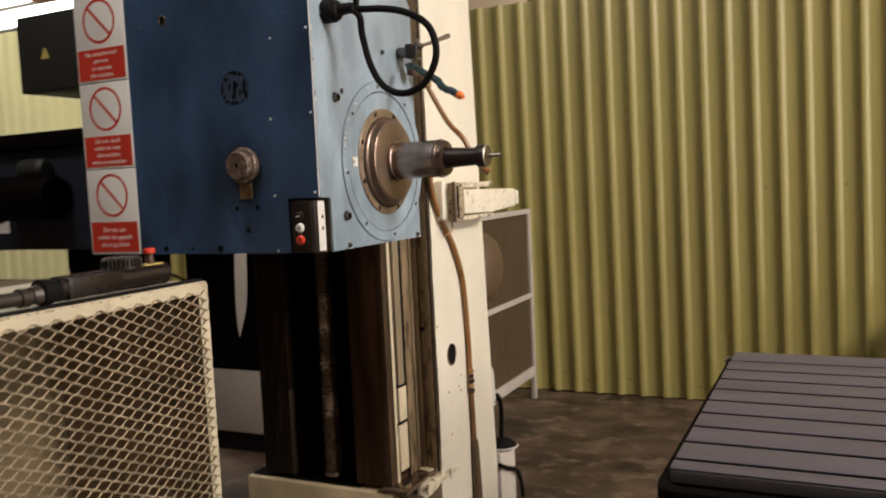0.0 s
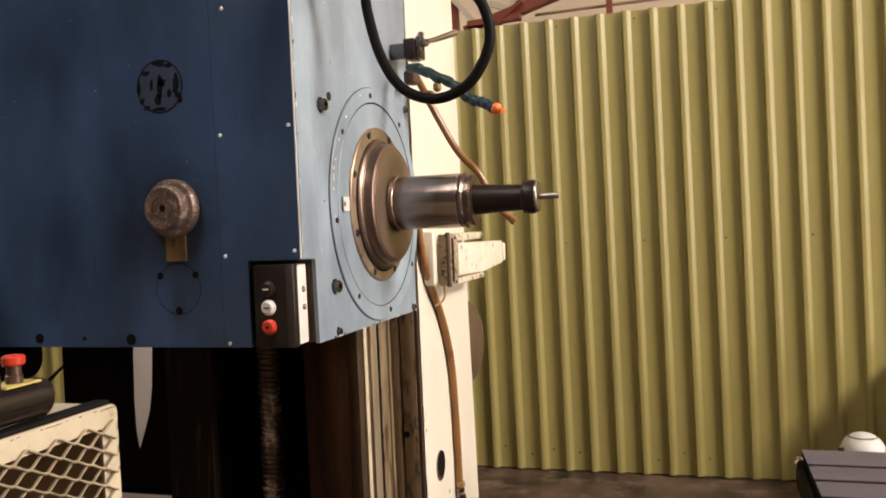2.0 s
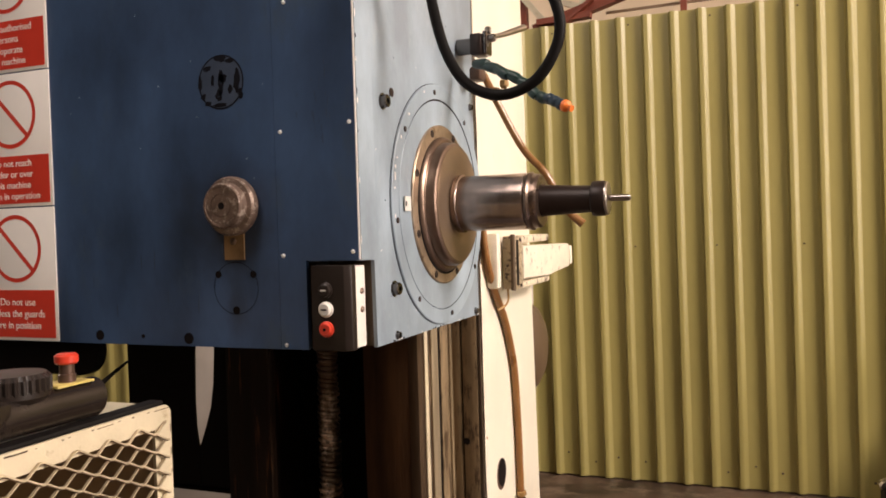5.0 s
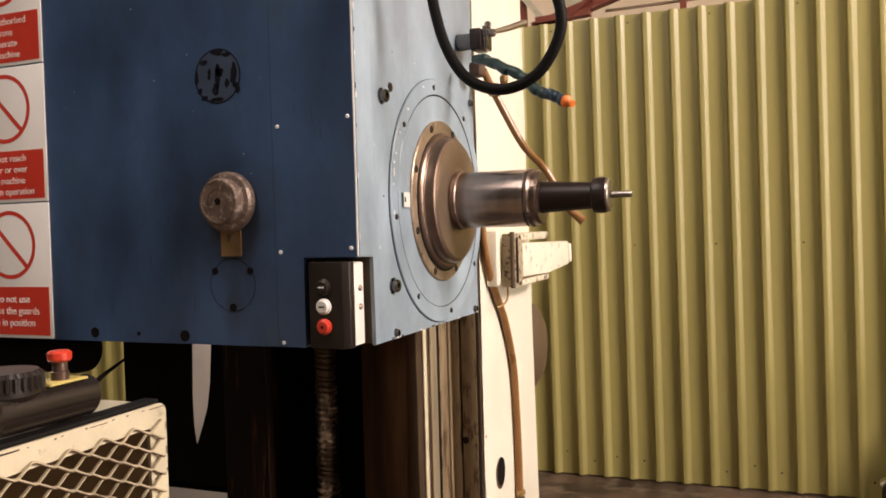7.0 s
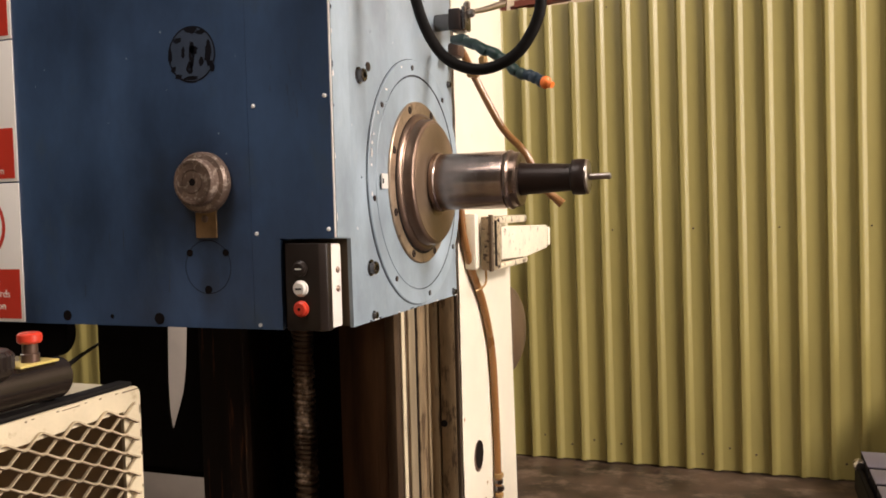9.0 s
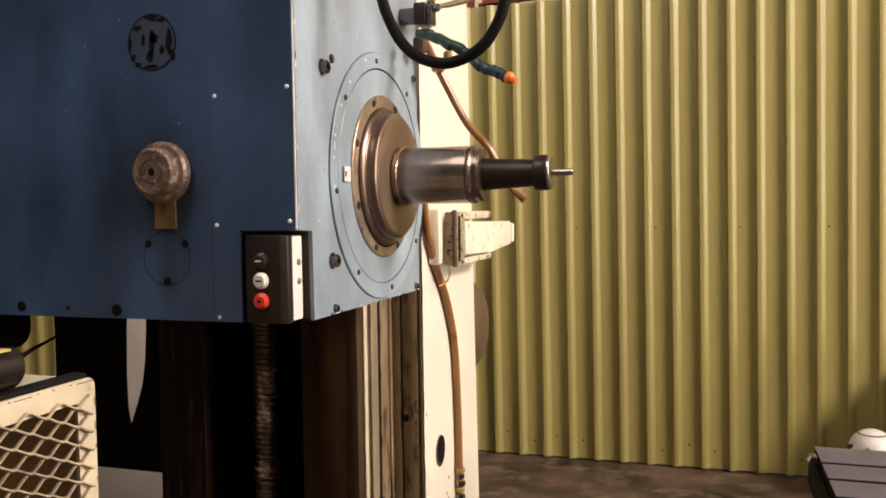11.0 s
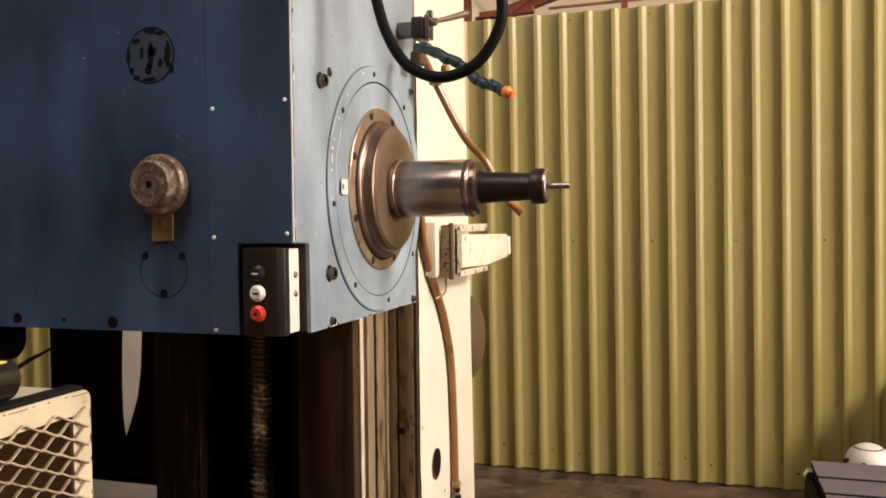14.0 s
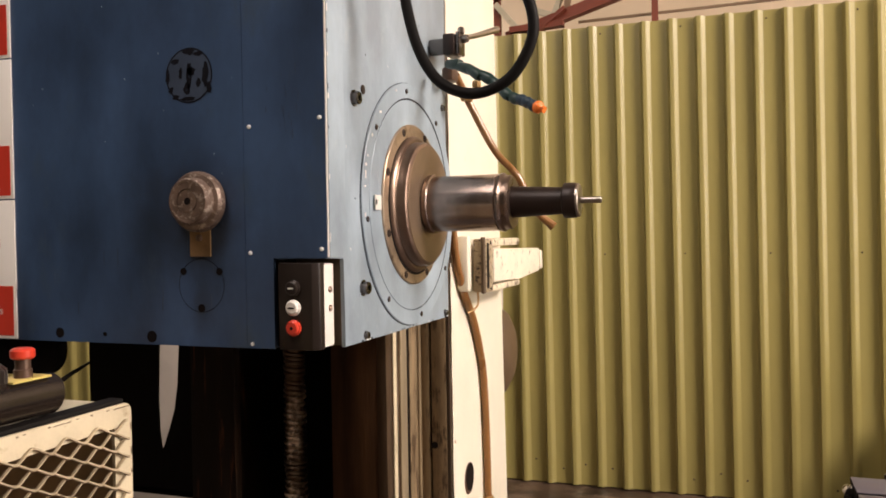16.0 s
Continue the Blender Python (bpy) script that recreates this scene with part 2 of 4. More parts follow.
    "navypaint": material("grimy navy paint", (0.016, 0.020, 0.034), 0.5, scale=4, vary=0.25, bump=0.08),
    "shed": material("dark lining, kept low to cut bounce", (0.10, 0.085, 0.065), 0.7, scale=1.5, vary=0.15, bump=0.05),
    "greybox": material("grey cabinet paint", (0.52, 0.46, 0.40), 0.5, scale=4, vary=0.10, bump=0.05),
    "darkbox": material("charcoal cabinet paint", (0.030, 0.030, 0.027), 0.5, scale=4, vary=0.12, bump=0.05),
    "screw": material("zinc screw", (0.80, 0.80, 0.80), 0.35, 0.3, scale=20, vary=0.2),
    "globe": emitter("lit globe", (1.0, 0.97, 1.0), 14.0),
    "lamp": emitter("rooflight sheet", (1.0, 0.97, 0.9), 6.0),
}


# darker patch left of and below the dial knob, narrow dark run under it
mat = M["blue"]
n, l = mat.node_tree.nodes, mat.node_tree.links
bsdf = n["Principled BSDF"]
paint = bsdf.inputs["Base Color"].links[0].from_socket
co = n.new("ShaderNodeTexCoord")
for centre, size, amount in (((-1.425, 2.54, 1.905), (0.17, 0.1, 0.15), 0.75), ((-1.398, 2.54, 1.72), (0.035, 0.1, 0.10), 0.55)):
    mp = n.new("ShaderNodeMapping")
    mp.vector_type = "TEXTURE"
    mp.inputs["Location"].default_value, mp.inputs["Scale"].default_value = centre, size
    l.new(co.outputs["Object"], mp.inputs["Vector"])
    dist = n.new("ShaderNodeVectorMath")
    dist.operation = "LENGTH"
    l.new(mp.outputs[0], dist.inputs[0])
    noise = n.new("ShaderNodeTexNoise")
    noise.inputs["Scale"].default_value, noise.inputs["Detail"].default_value = 22, 5
    l.new(co.outputs["Object"], noise.inputs["Vector"])
    add = n.new("ShaderNodeMath")
    add.operation = "ADD"
    l.new(dist.outputs["Value"], add.inputs[0])
    l.new(noise.outputs["Fac"], add.inputs[1])
    ramp = n.new("ShaderNodeMapRange")
    ramp.interpolation_type = "SMOOTHSTEP"
    ramp.inputs["From Min"].default_value, ramp.inputs["From Max"].default_value = 0.55, 1.55
    ramp.inputs["To Min"].default_value, ramp.inputs["To Max"].default_value = amount, 0.0
    l.new(add.outputs[0], ramp.inputs["Value"])
    mix = n.new("ShaderNodeMix")
    mix.data_type = "RGBA"
    l.new(ramp.outputs[0], mix.inputs["Factor"])
    l.new(paint, mix.inputs["A"])
    mix.inputs["B"].default_value = (0.013, 0.018, 0.030, 1)
    paint = mix.outputs["Result"]
l.new(paint, bsdf.inputs["Base Color"])


# ---- mesh helpers ----
def box_bm(x0, x1, y0, y1, z0, z1, bevel=0.0, bm=None):
    bm = bm or bmesh.new()
    vs = [bm.verts.new((x, y, z)) for x in (x0, x1) for y in (y0, y1) for z in (z0, z1)]
    fs = [bm.faces.new([vs[i] for i in f]) for f in ((0, 1, 3, 2), (4, 6, 7, 5), (0, 4, 5, 1), (2, 3, 7, 6), (0, 2, 6, 4), (1, 5, 7, 3))]
    bmesh.ops.recalc_face_normals(bm, faces=fs)
    if bevel:
        edges = {e for f in fs for e in f.edges}
        bmesh.ops.bevel(bm, geom=list(edges), offset=bevel, segments=2, affect="EDGES", profile=0.5)
    return bm


def prism_bm(outline, depth, m, bevel=0.0):
    """An outline in the local xy plane, drawn out along local z from 0 to depth."""
    bm = bmesh.new()
    a = [bm.verts.new((x, y, 0)) for x, y in outline]
    b = [bm.verts.new((x, y, depth)) for x, y in outline]
    k = len(a)
    bm.faces.new(a[::-1])
    bm.faces.new(b)
    for i in range(k):
        bm.faces.new((a[i], a[(i + 1) % k], b[(i + 1) % k], b[i]))
    if bevel:
        bmesh.ops.bevel(bm, geom=list(bm.edges), offset=bevel, segments=2, affect="EDGES", profile=0.5)
    bmesh.ops.recalc_face_normals(bm, faces=bm.faces)
    bm.transform(m)
    return bm


def turned_bm(profile, m, n=48, bm=None, closed=True):
    """A body of revolution about local z from (radius, height) pairs, from bottom to top."""
    bm = bm or bmesh.new()
    rings = []
    for r, z in profile:
        rings.append([bm.verts.new(m @ Vector((r * math.cos(2 * math.pi * i / n), r * math.sin(2 * math.pi * i / n), z))) for i in range(n)])
    for a, b in zip(rings, rings[1:]):
        for i in range(n):
            bm.faces.new((a[i], a[(i + 1) % n], b[(i + 1) % n], b[i]))
    if closed:
        bm.faces.new(rings[0][::-1])
        bm.faces.new(rings[-1])
    return bm


def smooth_path(points, steps=8):
    pts = [Vector(p) for p in points]
    pts = [2 * pts[0] - pts[1]] + pts + [2 * pts[-1] - pts[-2]]
    out = []
    for i in range(1, len(pts) - 2):
        p0, p1, p2, p3 = pts[i - 1:i + 3]
        for s in range(steps):
            t = s / steps
            out.append(0.5 * (2 * p1 + (p2 - p0) * t + (2 * p0 - 5 * p1 + 4 * p2 - p3) * t * t + (3 * p1 - p0 - 3 * p2 + p3) * t ** 3))
    return out + [pts[-2]]


def tube_bm(points, radius, n=12, steps=8, bm=None):
    """A round tube along a smooth line; radius may be a function of 0..1."""
    bm = bm or bmesh.new()
    line = smooth_path(points, steps) if steps > 1 else [Vector(p) for p in points]
    up = Vector((0.13, 0.21, 1)).normalized()
    rings = []
    for i, p in enumerate(line):
        d = (line[min(i + 1, len(line) - 1)] - line[max(i - 1, 0)]).normalized()
        a = d.cross(up)
        a = (a if a.length > 1e-3 else d.cross(Vector((1, 0, 0)))).normalized()
        b = d.cross(a)
        r = radius(i / (len(line) - 1)) if callable(radius) else radius
        rings.append([bm.verts.new(p + r * (math.cos(2 * math.pi * k / n) * a + math.sin(2 * math.pi * k / n) * b)) for k in range(n)])
    for a, b in zip(rings, rings[1:]):
        for k in range(n):
            bm.faces.new((a[k], a[(k + 1) % n], b[(k + 1) % n], b[k]))
    bm.faces.new(rings[0])
    bm.faces.new(rings[-1][::-1])
    bmesh.ops.recalc_face_normals(bm, faces=bm.faces)
    return bm


def mesh_of(name, bm, mat, smooth=27):
    me = bpy.data.meshes.new(name)
    bm.normal_update()
    bm.to_mesh(me)
    bm.free()
    me.materials.append(M[mat])
    if smooth:
        me.set_sharp_from_angle(angle=radians(smooth))
        for p in me.polygons:
            p.use_smooth = True
    return me


def part(name, bm, mat, parent=None, label="", smooth=27):
    ob = new(name, mesh_of(name, bm, mat, smooth))
    ob.parent = parent
    return tagged(ob, label)


def shared(name, me, parent, m):
    ob = new(name, me)
    ob.parent = parent
    ob.matrix_basis = m
    return ob


def thing(name, label, category, group="", kind=""):
    return tagged(new(name), label, category, group, kind)


def writing(name, text, size, m, mat, parent, align="CENTER", thick=0.0004, spacing=1.0):
    data = bpy.data.curves.new(name, "FONT")
    data.body, data.size, data.align_x, data.align_y, data.extrude, data.space_line = text, size, align, "CENTER", thick, spacing
    tmp = new(name, data)
    me = bpy.data.meshes.new_from_object(tmp.evaluated_get(bpy.context.evaluated_depsgraph_get()))
    bpy.data.objects.remove(tmp)
    me.transform(m)
    me.materials.clear()
    me.materials.append(M[mat])
    ob = new(name, me)
    ob.parent = parent
    return ob


ALONG_X = pose(0, 0, 0, 0, 90, 0)       # local z to +x
TO_FRONT = pose(0, 0, 0, 90, 0, 0)      # local z to -y, local x to +x


def at(x, y, z, turn=Matrix()):
    return Matrix.Translation((x, y, z)) @ turn


# ---- the hall ----
def structure(name, bm, mat, label, smooth=0):
    return tagged(part(name, bm, mat, None, "", smooth), label, name.split("_")[0], kind="structure")


structure("floor", box_bm(-28, 16.8, -6, 14.2, -0.2, 0.0), "floor", "worn and oil-stained grey-brown concrete workshop floor")
# unseen roof and outer walls are added, dark so they bounce little light
structure("ceiling", box_bm(-28.2, 17.1, -6.3, 14.5, 9.0, 9.2), "shed", "unseen roof closing the hall, dark to cut bounce light")
structure("wall_south", box_bm(-28.2, 17.1, -6.2, -6.0, 0, 9), "shed", "unseen wall closing the hall, dark to cut bounce light")
structure("wall_west", box_bm(-28.2, -28.0, -6, 14.2, 0, 9), "shed", "unseen end wall closing the hall, dark to cut bounce light")
bm = box_bm(-5.4, 17.1, 9.6, 9.8, 0, 9)
box_bm(-5.6, -5.4, 9.6, 14.2, 0, 9, bm=bm)
structure("wall_back", bm, "lining", "off-white upper wall lining behind the profiled sheeting")
bm = box_bm(16.8, 17.0, -6, -1.4, 0, 9)
box_bm(16.8, 17.0, 7.0, 10, 0, 9, bm=bm)
box_bm(16.8, 17.0, -1.4, 7.0, 6.2, 9, bm=bm)
structure("wall_east", bm, "shed", "unseen dark wall with an assumed opening for daylight")
# far bay wall with broad pans and a glazed band above
bm = bmesh.new()
line = []
for k in range(60):
    c = -28 + 0.38 * k
    line += [(c, 14.0), (c + 0.03, 13.96), (c + 0.07, 13.96), (c + 0.10, 14.0)]
lo = [bm.verts.new((x, y, 0)) for x, y in line]
hi = [bm.verts.new((x, y, 5.85)) for x, y in line]
for a in range(len(line) - 1):
    bm.faces.new((lo[a], lo[a + 1], hi[a + 1], hi[a]))
structure("wall_far", bm, "palewall", "pale yellow sheeted far bay wall")
structure("wall_far_upper", box_bm(-28, -5.4, 14.06, 14.2, 5.85, 9.0), "shed", "dark far bay wall round the rooflight band")
glazing = thing("window_1", "bright rooflight band above the far wall", "window", kind="structure")
for k in range(9):
    part("pane", box_bm(-27.9 + 2.45 * k, -25.6 + 2.45 * k, 14.0, 14.05, 5.95, 6.35), "lamp", glazing)
    part("pane", box_bm(-27.9 + 2.45 * k, -25.6 + 2.45 * k, 13.9, 13.95, 6.42, 6.9), "lamp", glazing)

# profiled sheet wall, ribs of narrow crests and broad pans
RIB, RIB0, WALL_Y, WALL_TOP, LEAN = 0.1855, -1.373, 7.19, 3.338, -0.010
wall_north = thing("wall_north", "olive-yellow profiled steel sheet partition wall", "wall", kind="structure")


def sheet_mesh(ribs, x_shift):
    bm = bmesh.new()
    line = []
    for k in range(ribs):
        c = k * RIB
        line += [(c - 0.040, 0.030), (c - 0.036, 0.027), (c - 0.026, 0.003), (c - 0.021, 0.0), (c - 0.005, 0.0005), (c + 0.004, 0.0025), (c + 0.012, 0.008), (c + 0.029, 0.026), (c + 0.038, 0.030)]
    line.append((ribs * RIB - 0.0385, 0.0305))
    for thick in (0.0, 0.003):
        cols = [[bm.verts.new((x + LEAN * z, y + thick, z)) for z in (0.012, 1.1, 2.2, WALL_TOP)] for x, y in line]
        for a, b in zip(cols, cols[1:]):
            for i in range(3):
                f = (a[i], b[i], b[i + 1], a[i + 1])
                bm.faces.new(f if thick == 0 else f[::-1])
    return mesh_of("panel", bm, "wall", 30)


SHEET = sheet_mesh(6, 0)
for k in range(-5, 7):
    shared("panel", SHEET, wall_north, at(RIB0 + RIB * 6 * k, WALL_Y, 0.0))
bm = bmesh.new()
for k in range(-27, 36, 3):
    for z in (1.70, 3.284):
        turned_bm([(0.007, 0), (0.007, 0.003), (0.004, 0.006)], at(RIB0 + RIB * k + 0.055 + LEAN * z, WALL_Y + 0.032, z, TO_FRONT), 8, bm)
for k in range(-12, 36):
    if math.sin(5.1 * k) > -0.55:
        turned_bm([(0.009, 0), (0.008, 0.003), (0.005, 0.005)], at(RIB0 + RIB * k + 0.075 + 0.012 * math.sin(2.3 * k), WALL_Y + 0.032, 0.145 + 0.03 * math.sin(3.7 * k), TO_FRONT), 8, bm)
tagged(part("fixing_screws", bm, "grime", wall_north), kind="stuff")
# dark strip added to draw the shadow line at the wall foot
structure("baseboard", box_bm(-6.9, 6.5, 7.224, 7.26, 0.0, 0.05), "blackgrime", "dark strip for the shadow gap under the sheet wall")
structure("trim_top", box_bm(-6.9, 6.5, 7.232, 7.30, 3.20, 3.29), "rust", "red-oxide steel rail behind the sheet wall top")

# ---- roof steelwork ----
truss = thing("roof_truss", "red-oxide painted steel roof bracing above the sheet wall", "truss")


def bar(a, b, w, d, mat, parent, name="brace"):
    a, b = Vector(a), Vector(b)
    m = Matrix.Translation(a) @ (b - a).to_track_quat("Z", "X").to_matrix().to_4x4()
    bm = box_bm(-w / 2, w / 2, -d / 2, d / 2, 0, (b - a).length)
    bm.transform(m)
    return part(name, bm, mat, parent, "", 0)


bar((-2.30, 8.2, 3.55), (0.1, 8.2, 4.25), 0.09, 0.10, "rust", truss, "chord")
bar((-2.75, 8.2, 3.90), (-2.05, 8.2, 3.98), 0.08, 0.08, "rust", truss, "chord")
bar((-2.26, 8.15, 3.60), (-1.80, 8.15, 3.62), 0.05, 0.10, "rust", truss, "gusset")
bar((-2.0, 8.14, 3.58), (-1.78, 8.14, 3.74), 0.03, 0.12, "rust", truss, "gusset")
bar((-1.70, 8.3, 3.655), (2.8, 8.3, 3.72), 0.02, 0.022, "tie", truss, "tie")
bar((-1.06, 8.25, 3.4), (-1.06, 8.25, 9.0), 0.05, 0.045, "rust", truss, "strut")
bar((-2.40, 8.25, 3.4), (-2.44, 8.25, 9.0), 0.05, 0.075, "rust", truss, "strut")
bar((-2.41, 8.22, 3.86), (-2.18, 8.22, 3.58), 0.05, 0.05, "cage", truss, "brace")
bar((-2.10, 8.3, 3.80), (-1.80, 8.3, 3.69), 0.05, 0.03, "cage", truss, "brace")
bar((-1.93, 8.3, 3.70), (-1.80, 8.3, 4.0), 0.05, 0.025, "cage", truss, "brace")
bar((-1.80, 8.28, 3.70), (-1.765, 8.28, 4.1), 0.05, 0.035, "tie", truss, "brace")
far_steel = thing("far_roof_steel", "red and cream painted roof steel in the far bay", "truss")
for x, w, mat in ((-14.6, 1.3, "rust"), (-13.22, 0.56, "lining"), (-12.65, 0.56, "rust"), (-12.04, 0.62, "redlead"), (-11.44, 0.55, "lining"), (-10.9, 0.5, "rust")):
    part("post", box_bm(x - w / 2, x + w / 2, 13.0, 13.2, 6.1, 9.0), mat, far_steel, "", 0)

lamp_globe = thing("hanging_lamp", "small lit white globe lamp hanging behind the sheet wall", "lamp")
part("globe", turned_bm([(0.008, -0.05), (0.03, -0.042), (0.046, -0.02), (0.05, 0), (0.046, 0.02), (0.03, 0.042), (0.012, 0.05)], at(-2.87, 9.3, 3.94), 24), "globe", lamp_globe, "glowing white globe")
part("cord", tube_bm([(-2.87, 9.3, 3.985), (-2.87, 9.3, 5.0), (-2.87, 9.3, 9.0)], 0.006, 8, 1), "rubber", lamp_globe)

# ---- boring mill column ----
column = thing("machine_column", "cream-painted cast column of a horizontal boring mill", "machine column")
bm = prism_bm([(3.43, 0.306), (4.03, 0.306), (4.028, 0.5), (3.862, 3.9), (3.43, 3.9)], 0.86, at(-2.06, 0, 0) @ Matrix(((0, 0, 1, 0), (1, 0, 0, 0), (0, 1, 0, 0), (0, 0, 0, 1))), 0.006)
part("body", bm, "cream", column)
# black sheet stands in for the shade between the slideways
part("recess", box_bm(-2.065, -1.32, 3.395, 3.428, 0.6, 3.8), "dark", column, "black backing for the shaded recess between the slideways")
part("slideway", box_bm(-1.465, -1.302, 3.195, 3.395, 0.66, 3.8, 0.003), "oily", column, "oily brown slideway, darkened for shade")
part("slideway", box_bm(-1.92, -1.775, 3.195, 3.395, 0.66, 3.8, 0.004), "shadedway", column, "oily brown slideway, darkened for shade")
part("way_edge", box_bm(-1.7745, -1.769, 3.192, 3.222, 1.02, 3.8, 0.002), "shadedway", column, "blackened upper edge of the slideway")
# bright strip marks the glint on the lower stretch of this edge
part("way_edge", box_bm(-1.7745, -1.769, 3.192, 3.222, 0.66, 1.018, 0.002), "polished", column, "polished steel edge strip, set only where it glints")
part("way_edge", box_bm(-1.328, -1.3005, 3.1935, 3.232, 0.66, 3.8, 0.001), "browned", column, "browned steel corner of the slideway")
part("way_edge", box_bm(-1.3015, -1.296, 3.2335, 3.2555, 0.66, 3.8, 0.002), "palestrip", column, "bright worn edge strip of the slideway")
part("groove", box_bm(-1.3015, -1.300, 3.256, 3.276, 1.05, 3.8), "blackgrime", column, "", 0)
part("wiper_strip", box_bm(-1.3015, -1.294, 3.2765, 3.3235, 1.05, 3.8, 0.002), "way", column, "pale steel strip set in the slideway")
part("wiper_strip", box_bm(-1.3015, -1.288, 3.262, 3.324, 0.905, 1.043, 0.004), "palestrip", column, "cream painted block under the strip")
part("wiper_strip", box_bm(-1.3015, -1.286, 3.250, 3.318, 0.705, 0.893, 0.004), "palestrip", column, "cream painted block under the strip")
for z, y0, y1 in ((1.046, 3.258, 3.336), (0.899, 3.246, 3.316), (0.699, 3.262, 3.330)):
    part("joint", box_bm(-1.3015, -1.285, y0, y1, z - 0.0018, z + 0.0018, 0.0008), "slot", column, "", 0)
part("groove", box_bm(-1.3015, -1.300, 3.3245, 3.346, 0.66, 3.8), "slot", column, "", 0)
part("way_side", box_bm(-1.3015, -1.296, 3.3465, 3.405, 0.66, 3.8, 0.001), "tan", column, "stained steel flank of the slideway")
part("way_side", box_bm(-1.3015, -1.290, 3.4055, 3.425, 0.66, 3.8, 0.002), "grimeflank", column, "stained steel flank of the slideway")
part("front_strip", box_bm(-1.2895, -1.2635, 3.420, 3.4285, 0.66, 3.8, 0.001), "grimeflank", column, "oil-stained brown strip beside the slideway")
part("groove", box_bm(-1.2633, -1.2585, 3.4255, 3.4285, 0.66, 3.8), "slot", column, "", 0)
part("front_strip", box_bm(-1.2583, -1.2125, 3.418, 3.4285, 0.66, 3.8, 0.002), "tan", column, "oil-stained brown strip beside the slideway")
part("grime_edge", box_bm(-1.2122, -1.203, 3.419, 3.4285, 0.66, 3.8, 0.001), "blackgrime", column, "black oil grime along the column edge")
part("pin_hole", turned_bm([(0.010, 0), (0.010, 0.002)], at(-1.250, 3.418, 1.255, TO_FRONT), 14), "slot", column)
random.seed(3)
bm = turned_bm([(0.025, 0), (0.025, 3.1)], at(-1.603, 3.24, 0.66), 20)
z = 0.68
while z < 3.7:
    r = random.uniform(0.0275, 0.0315) + 0.006 * min(1, max(0, (1.7 - z) / 0.8))
    turned_bm([(0.024, 0), (r - 0.002, 0.002), (r, 0.005), (r - 0.001, 0.009), (0.024, 0.012)], at(-1.603, 3.24, z) @ pose(0, 0, 0, random.uniform(-5, 5), random.uniform(4, 10), 0), 18, bm, False)
    z += random.uniform(0.012, 0.022)
part("lead_screw", bm, "leadscrew", column, "dark ribbed lead screw")
part("oil_hole", turned_bm([(0.040, 0), (0.040, 0.002)], at(-1.201, 3.578, 1.118, ALONG_X) @ Matrix.Diagonal((1.2, 1.12, 1, 1)), 28), "manifoldiron", column, "dark round hole in the column side")
part("hole_depth", turned_bm([(0.040, 0), (0.040, 0.001)], at(-1.1995, 3.584, 1.121, ALONG_X) @ Matrix.Diagonal((1.06, 0.95, 1, 1)), 28), "slot", column, "", 0)
for y, z in ((3.535, 0.965), (3.64, 0.965), (3.655, 0.945), (3.66, 1.01), (3.55, 0.78), (3.52, 0.60), (3.452, 1.26)):
    part("chip", turned_bm([(0.006, 0), (0.005, 0.001)], at(-1.2, y, z, ALONG_X), 9), "brass", column)
part("base", box_bm(-2.003, -1.285, 3.17, 3.43, 0.306, 0.640, 0.010), "saddle", column, "cream saddle under the column")
part("saddle_top", box_bm(-1.985, -1.452, 3.192, 3.42, 0.641, 0.648), "dark", column, "black top of the saddle")
part("saddle_plate", box_bm(-1.345, -1.225, 3.172, 3.425, 0.641, 0.660, 0.004), "saddleiron", column, "worn steel plate at the foot of the slideway")
EAST_OUT = Matrix(((0, 0, 1, 0), (1, 0, 0, 0), (0, 1, 0, 0), (0, 0, 0, 1)))
part("foot_cheek", box_bm(-1.30, -1.203, 3.19, 3.587, 0.306, 0.612, 0.004), "saddleiron", column, "brown oily cheek of the column foot")
part("foot_rib", prism_bm([(3.395, 0.613), (3.580, 0.613), (3.575, 0.636), (3.500, 0.645), (3.395, 0.640)], 0.030, at(-1.225, 0, 0) @ EAST_OUT, 0.004), "chipped", column, "cream rounded rib at the column foot")
part("foot_lump", prism_bm([(3.262, 0.600), (3.330, 0.596), (3.400, 0.606), (3.408, 0.640), (3.355, 0.655), (3.285, 0.648)], 0.046, at(-1.238, 0, 0) @ EAST_OUT, 0.010), "chipped", column, "cream paint-coated casting lump")
part("chip_tray", prism_bm([(-1.335, 3.20), (-1.225, 3.19), (-1.222, 3.30), (-1.232, 3.415), (-1.285, 3.430), (-1.330, 3.36)], 0.004, at(0, 0, 0.6605), 0.001), "polished", column, "bright scraped steel shim on the foot")
part("shim_edge", prism_bm([(-1.290, 3.395), (-1.236, 3.385), (-1.228, 3.424), (-1.282, 3.436)], 0.007, at(0, 0, 0.6648), 0.002), "palestrip", column, "pale flaked paint on the foot")
part("screw_collar", turned_bm([(0.037, 0), (0.040, 0.004), (0.040, 0.020), (0.033, 0.024)], at(-1.603, 3.24, 0.664), 24), "steel", column, "bright worn collar of the lead screw")
wear = [(3.4302, 0.66), (3.4302, 2.4)]
for k in range(58):
    z = 2.4 - 0.03 * k
    wear.append((3.4325 + 0.0045 * abs(math.sin(0.9 * k)) * abs(math.sin(0.37 * k + 1)) + 0.004 * math.exp(-((z - 0.95) / 0.14) ** 2), z))
part("edge_wear", prism_bm(wear, 0.0008, at(-1.2003, 0, 0) @ EAST_OUT), "blackgrime", column, "dark worn paint along the column edge", 0)
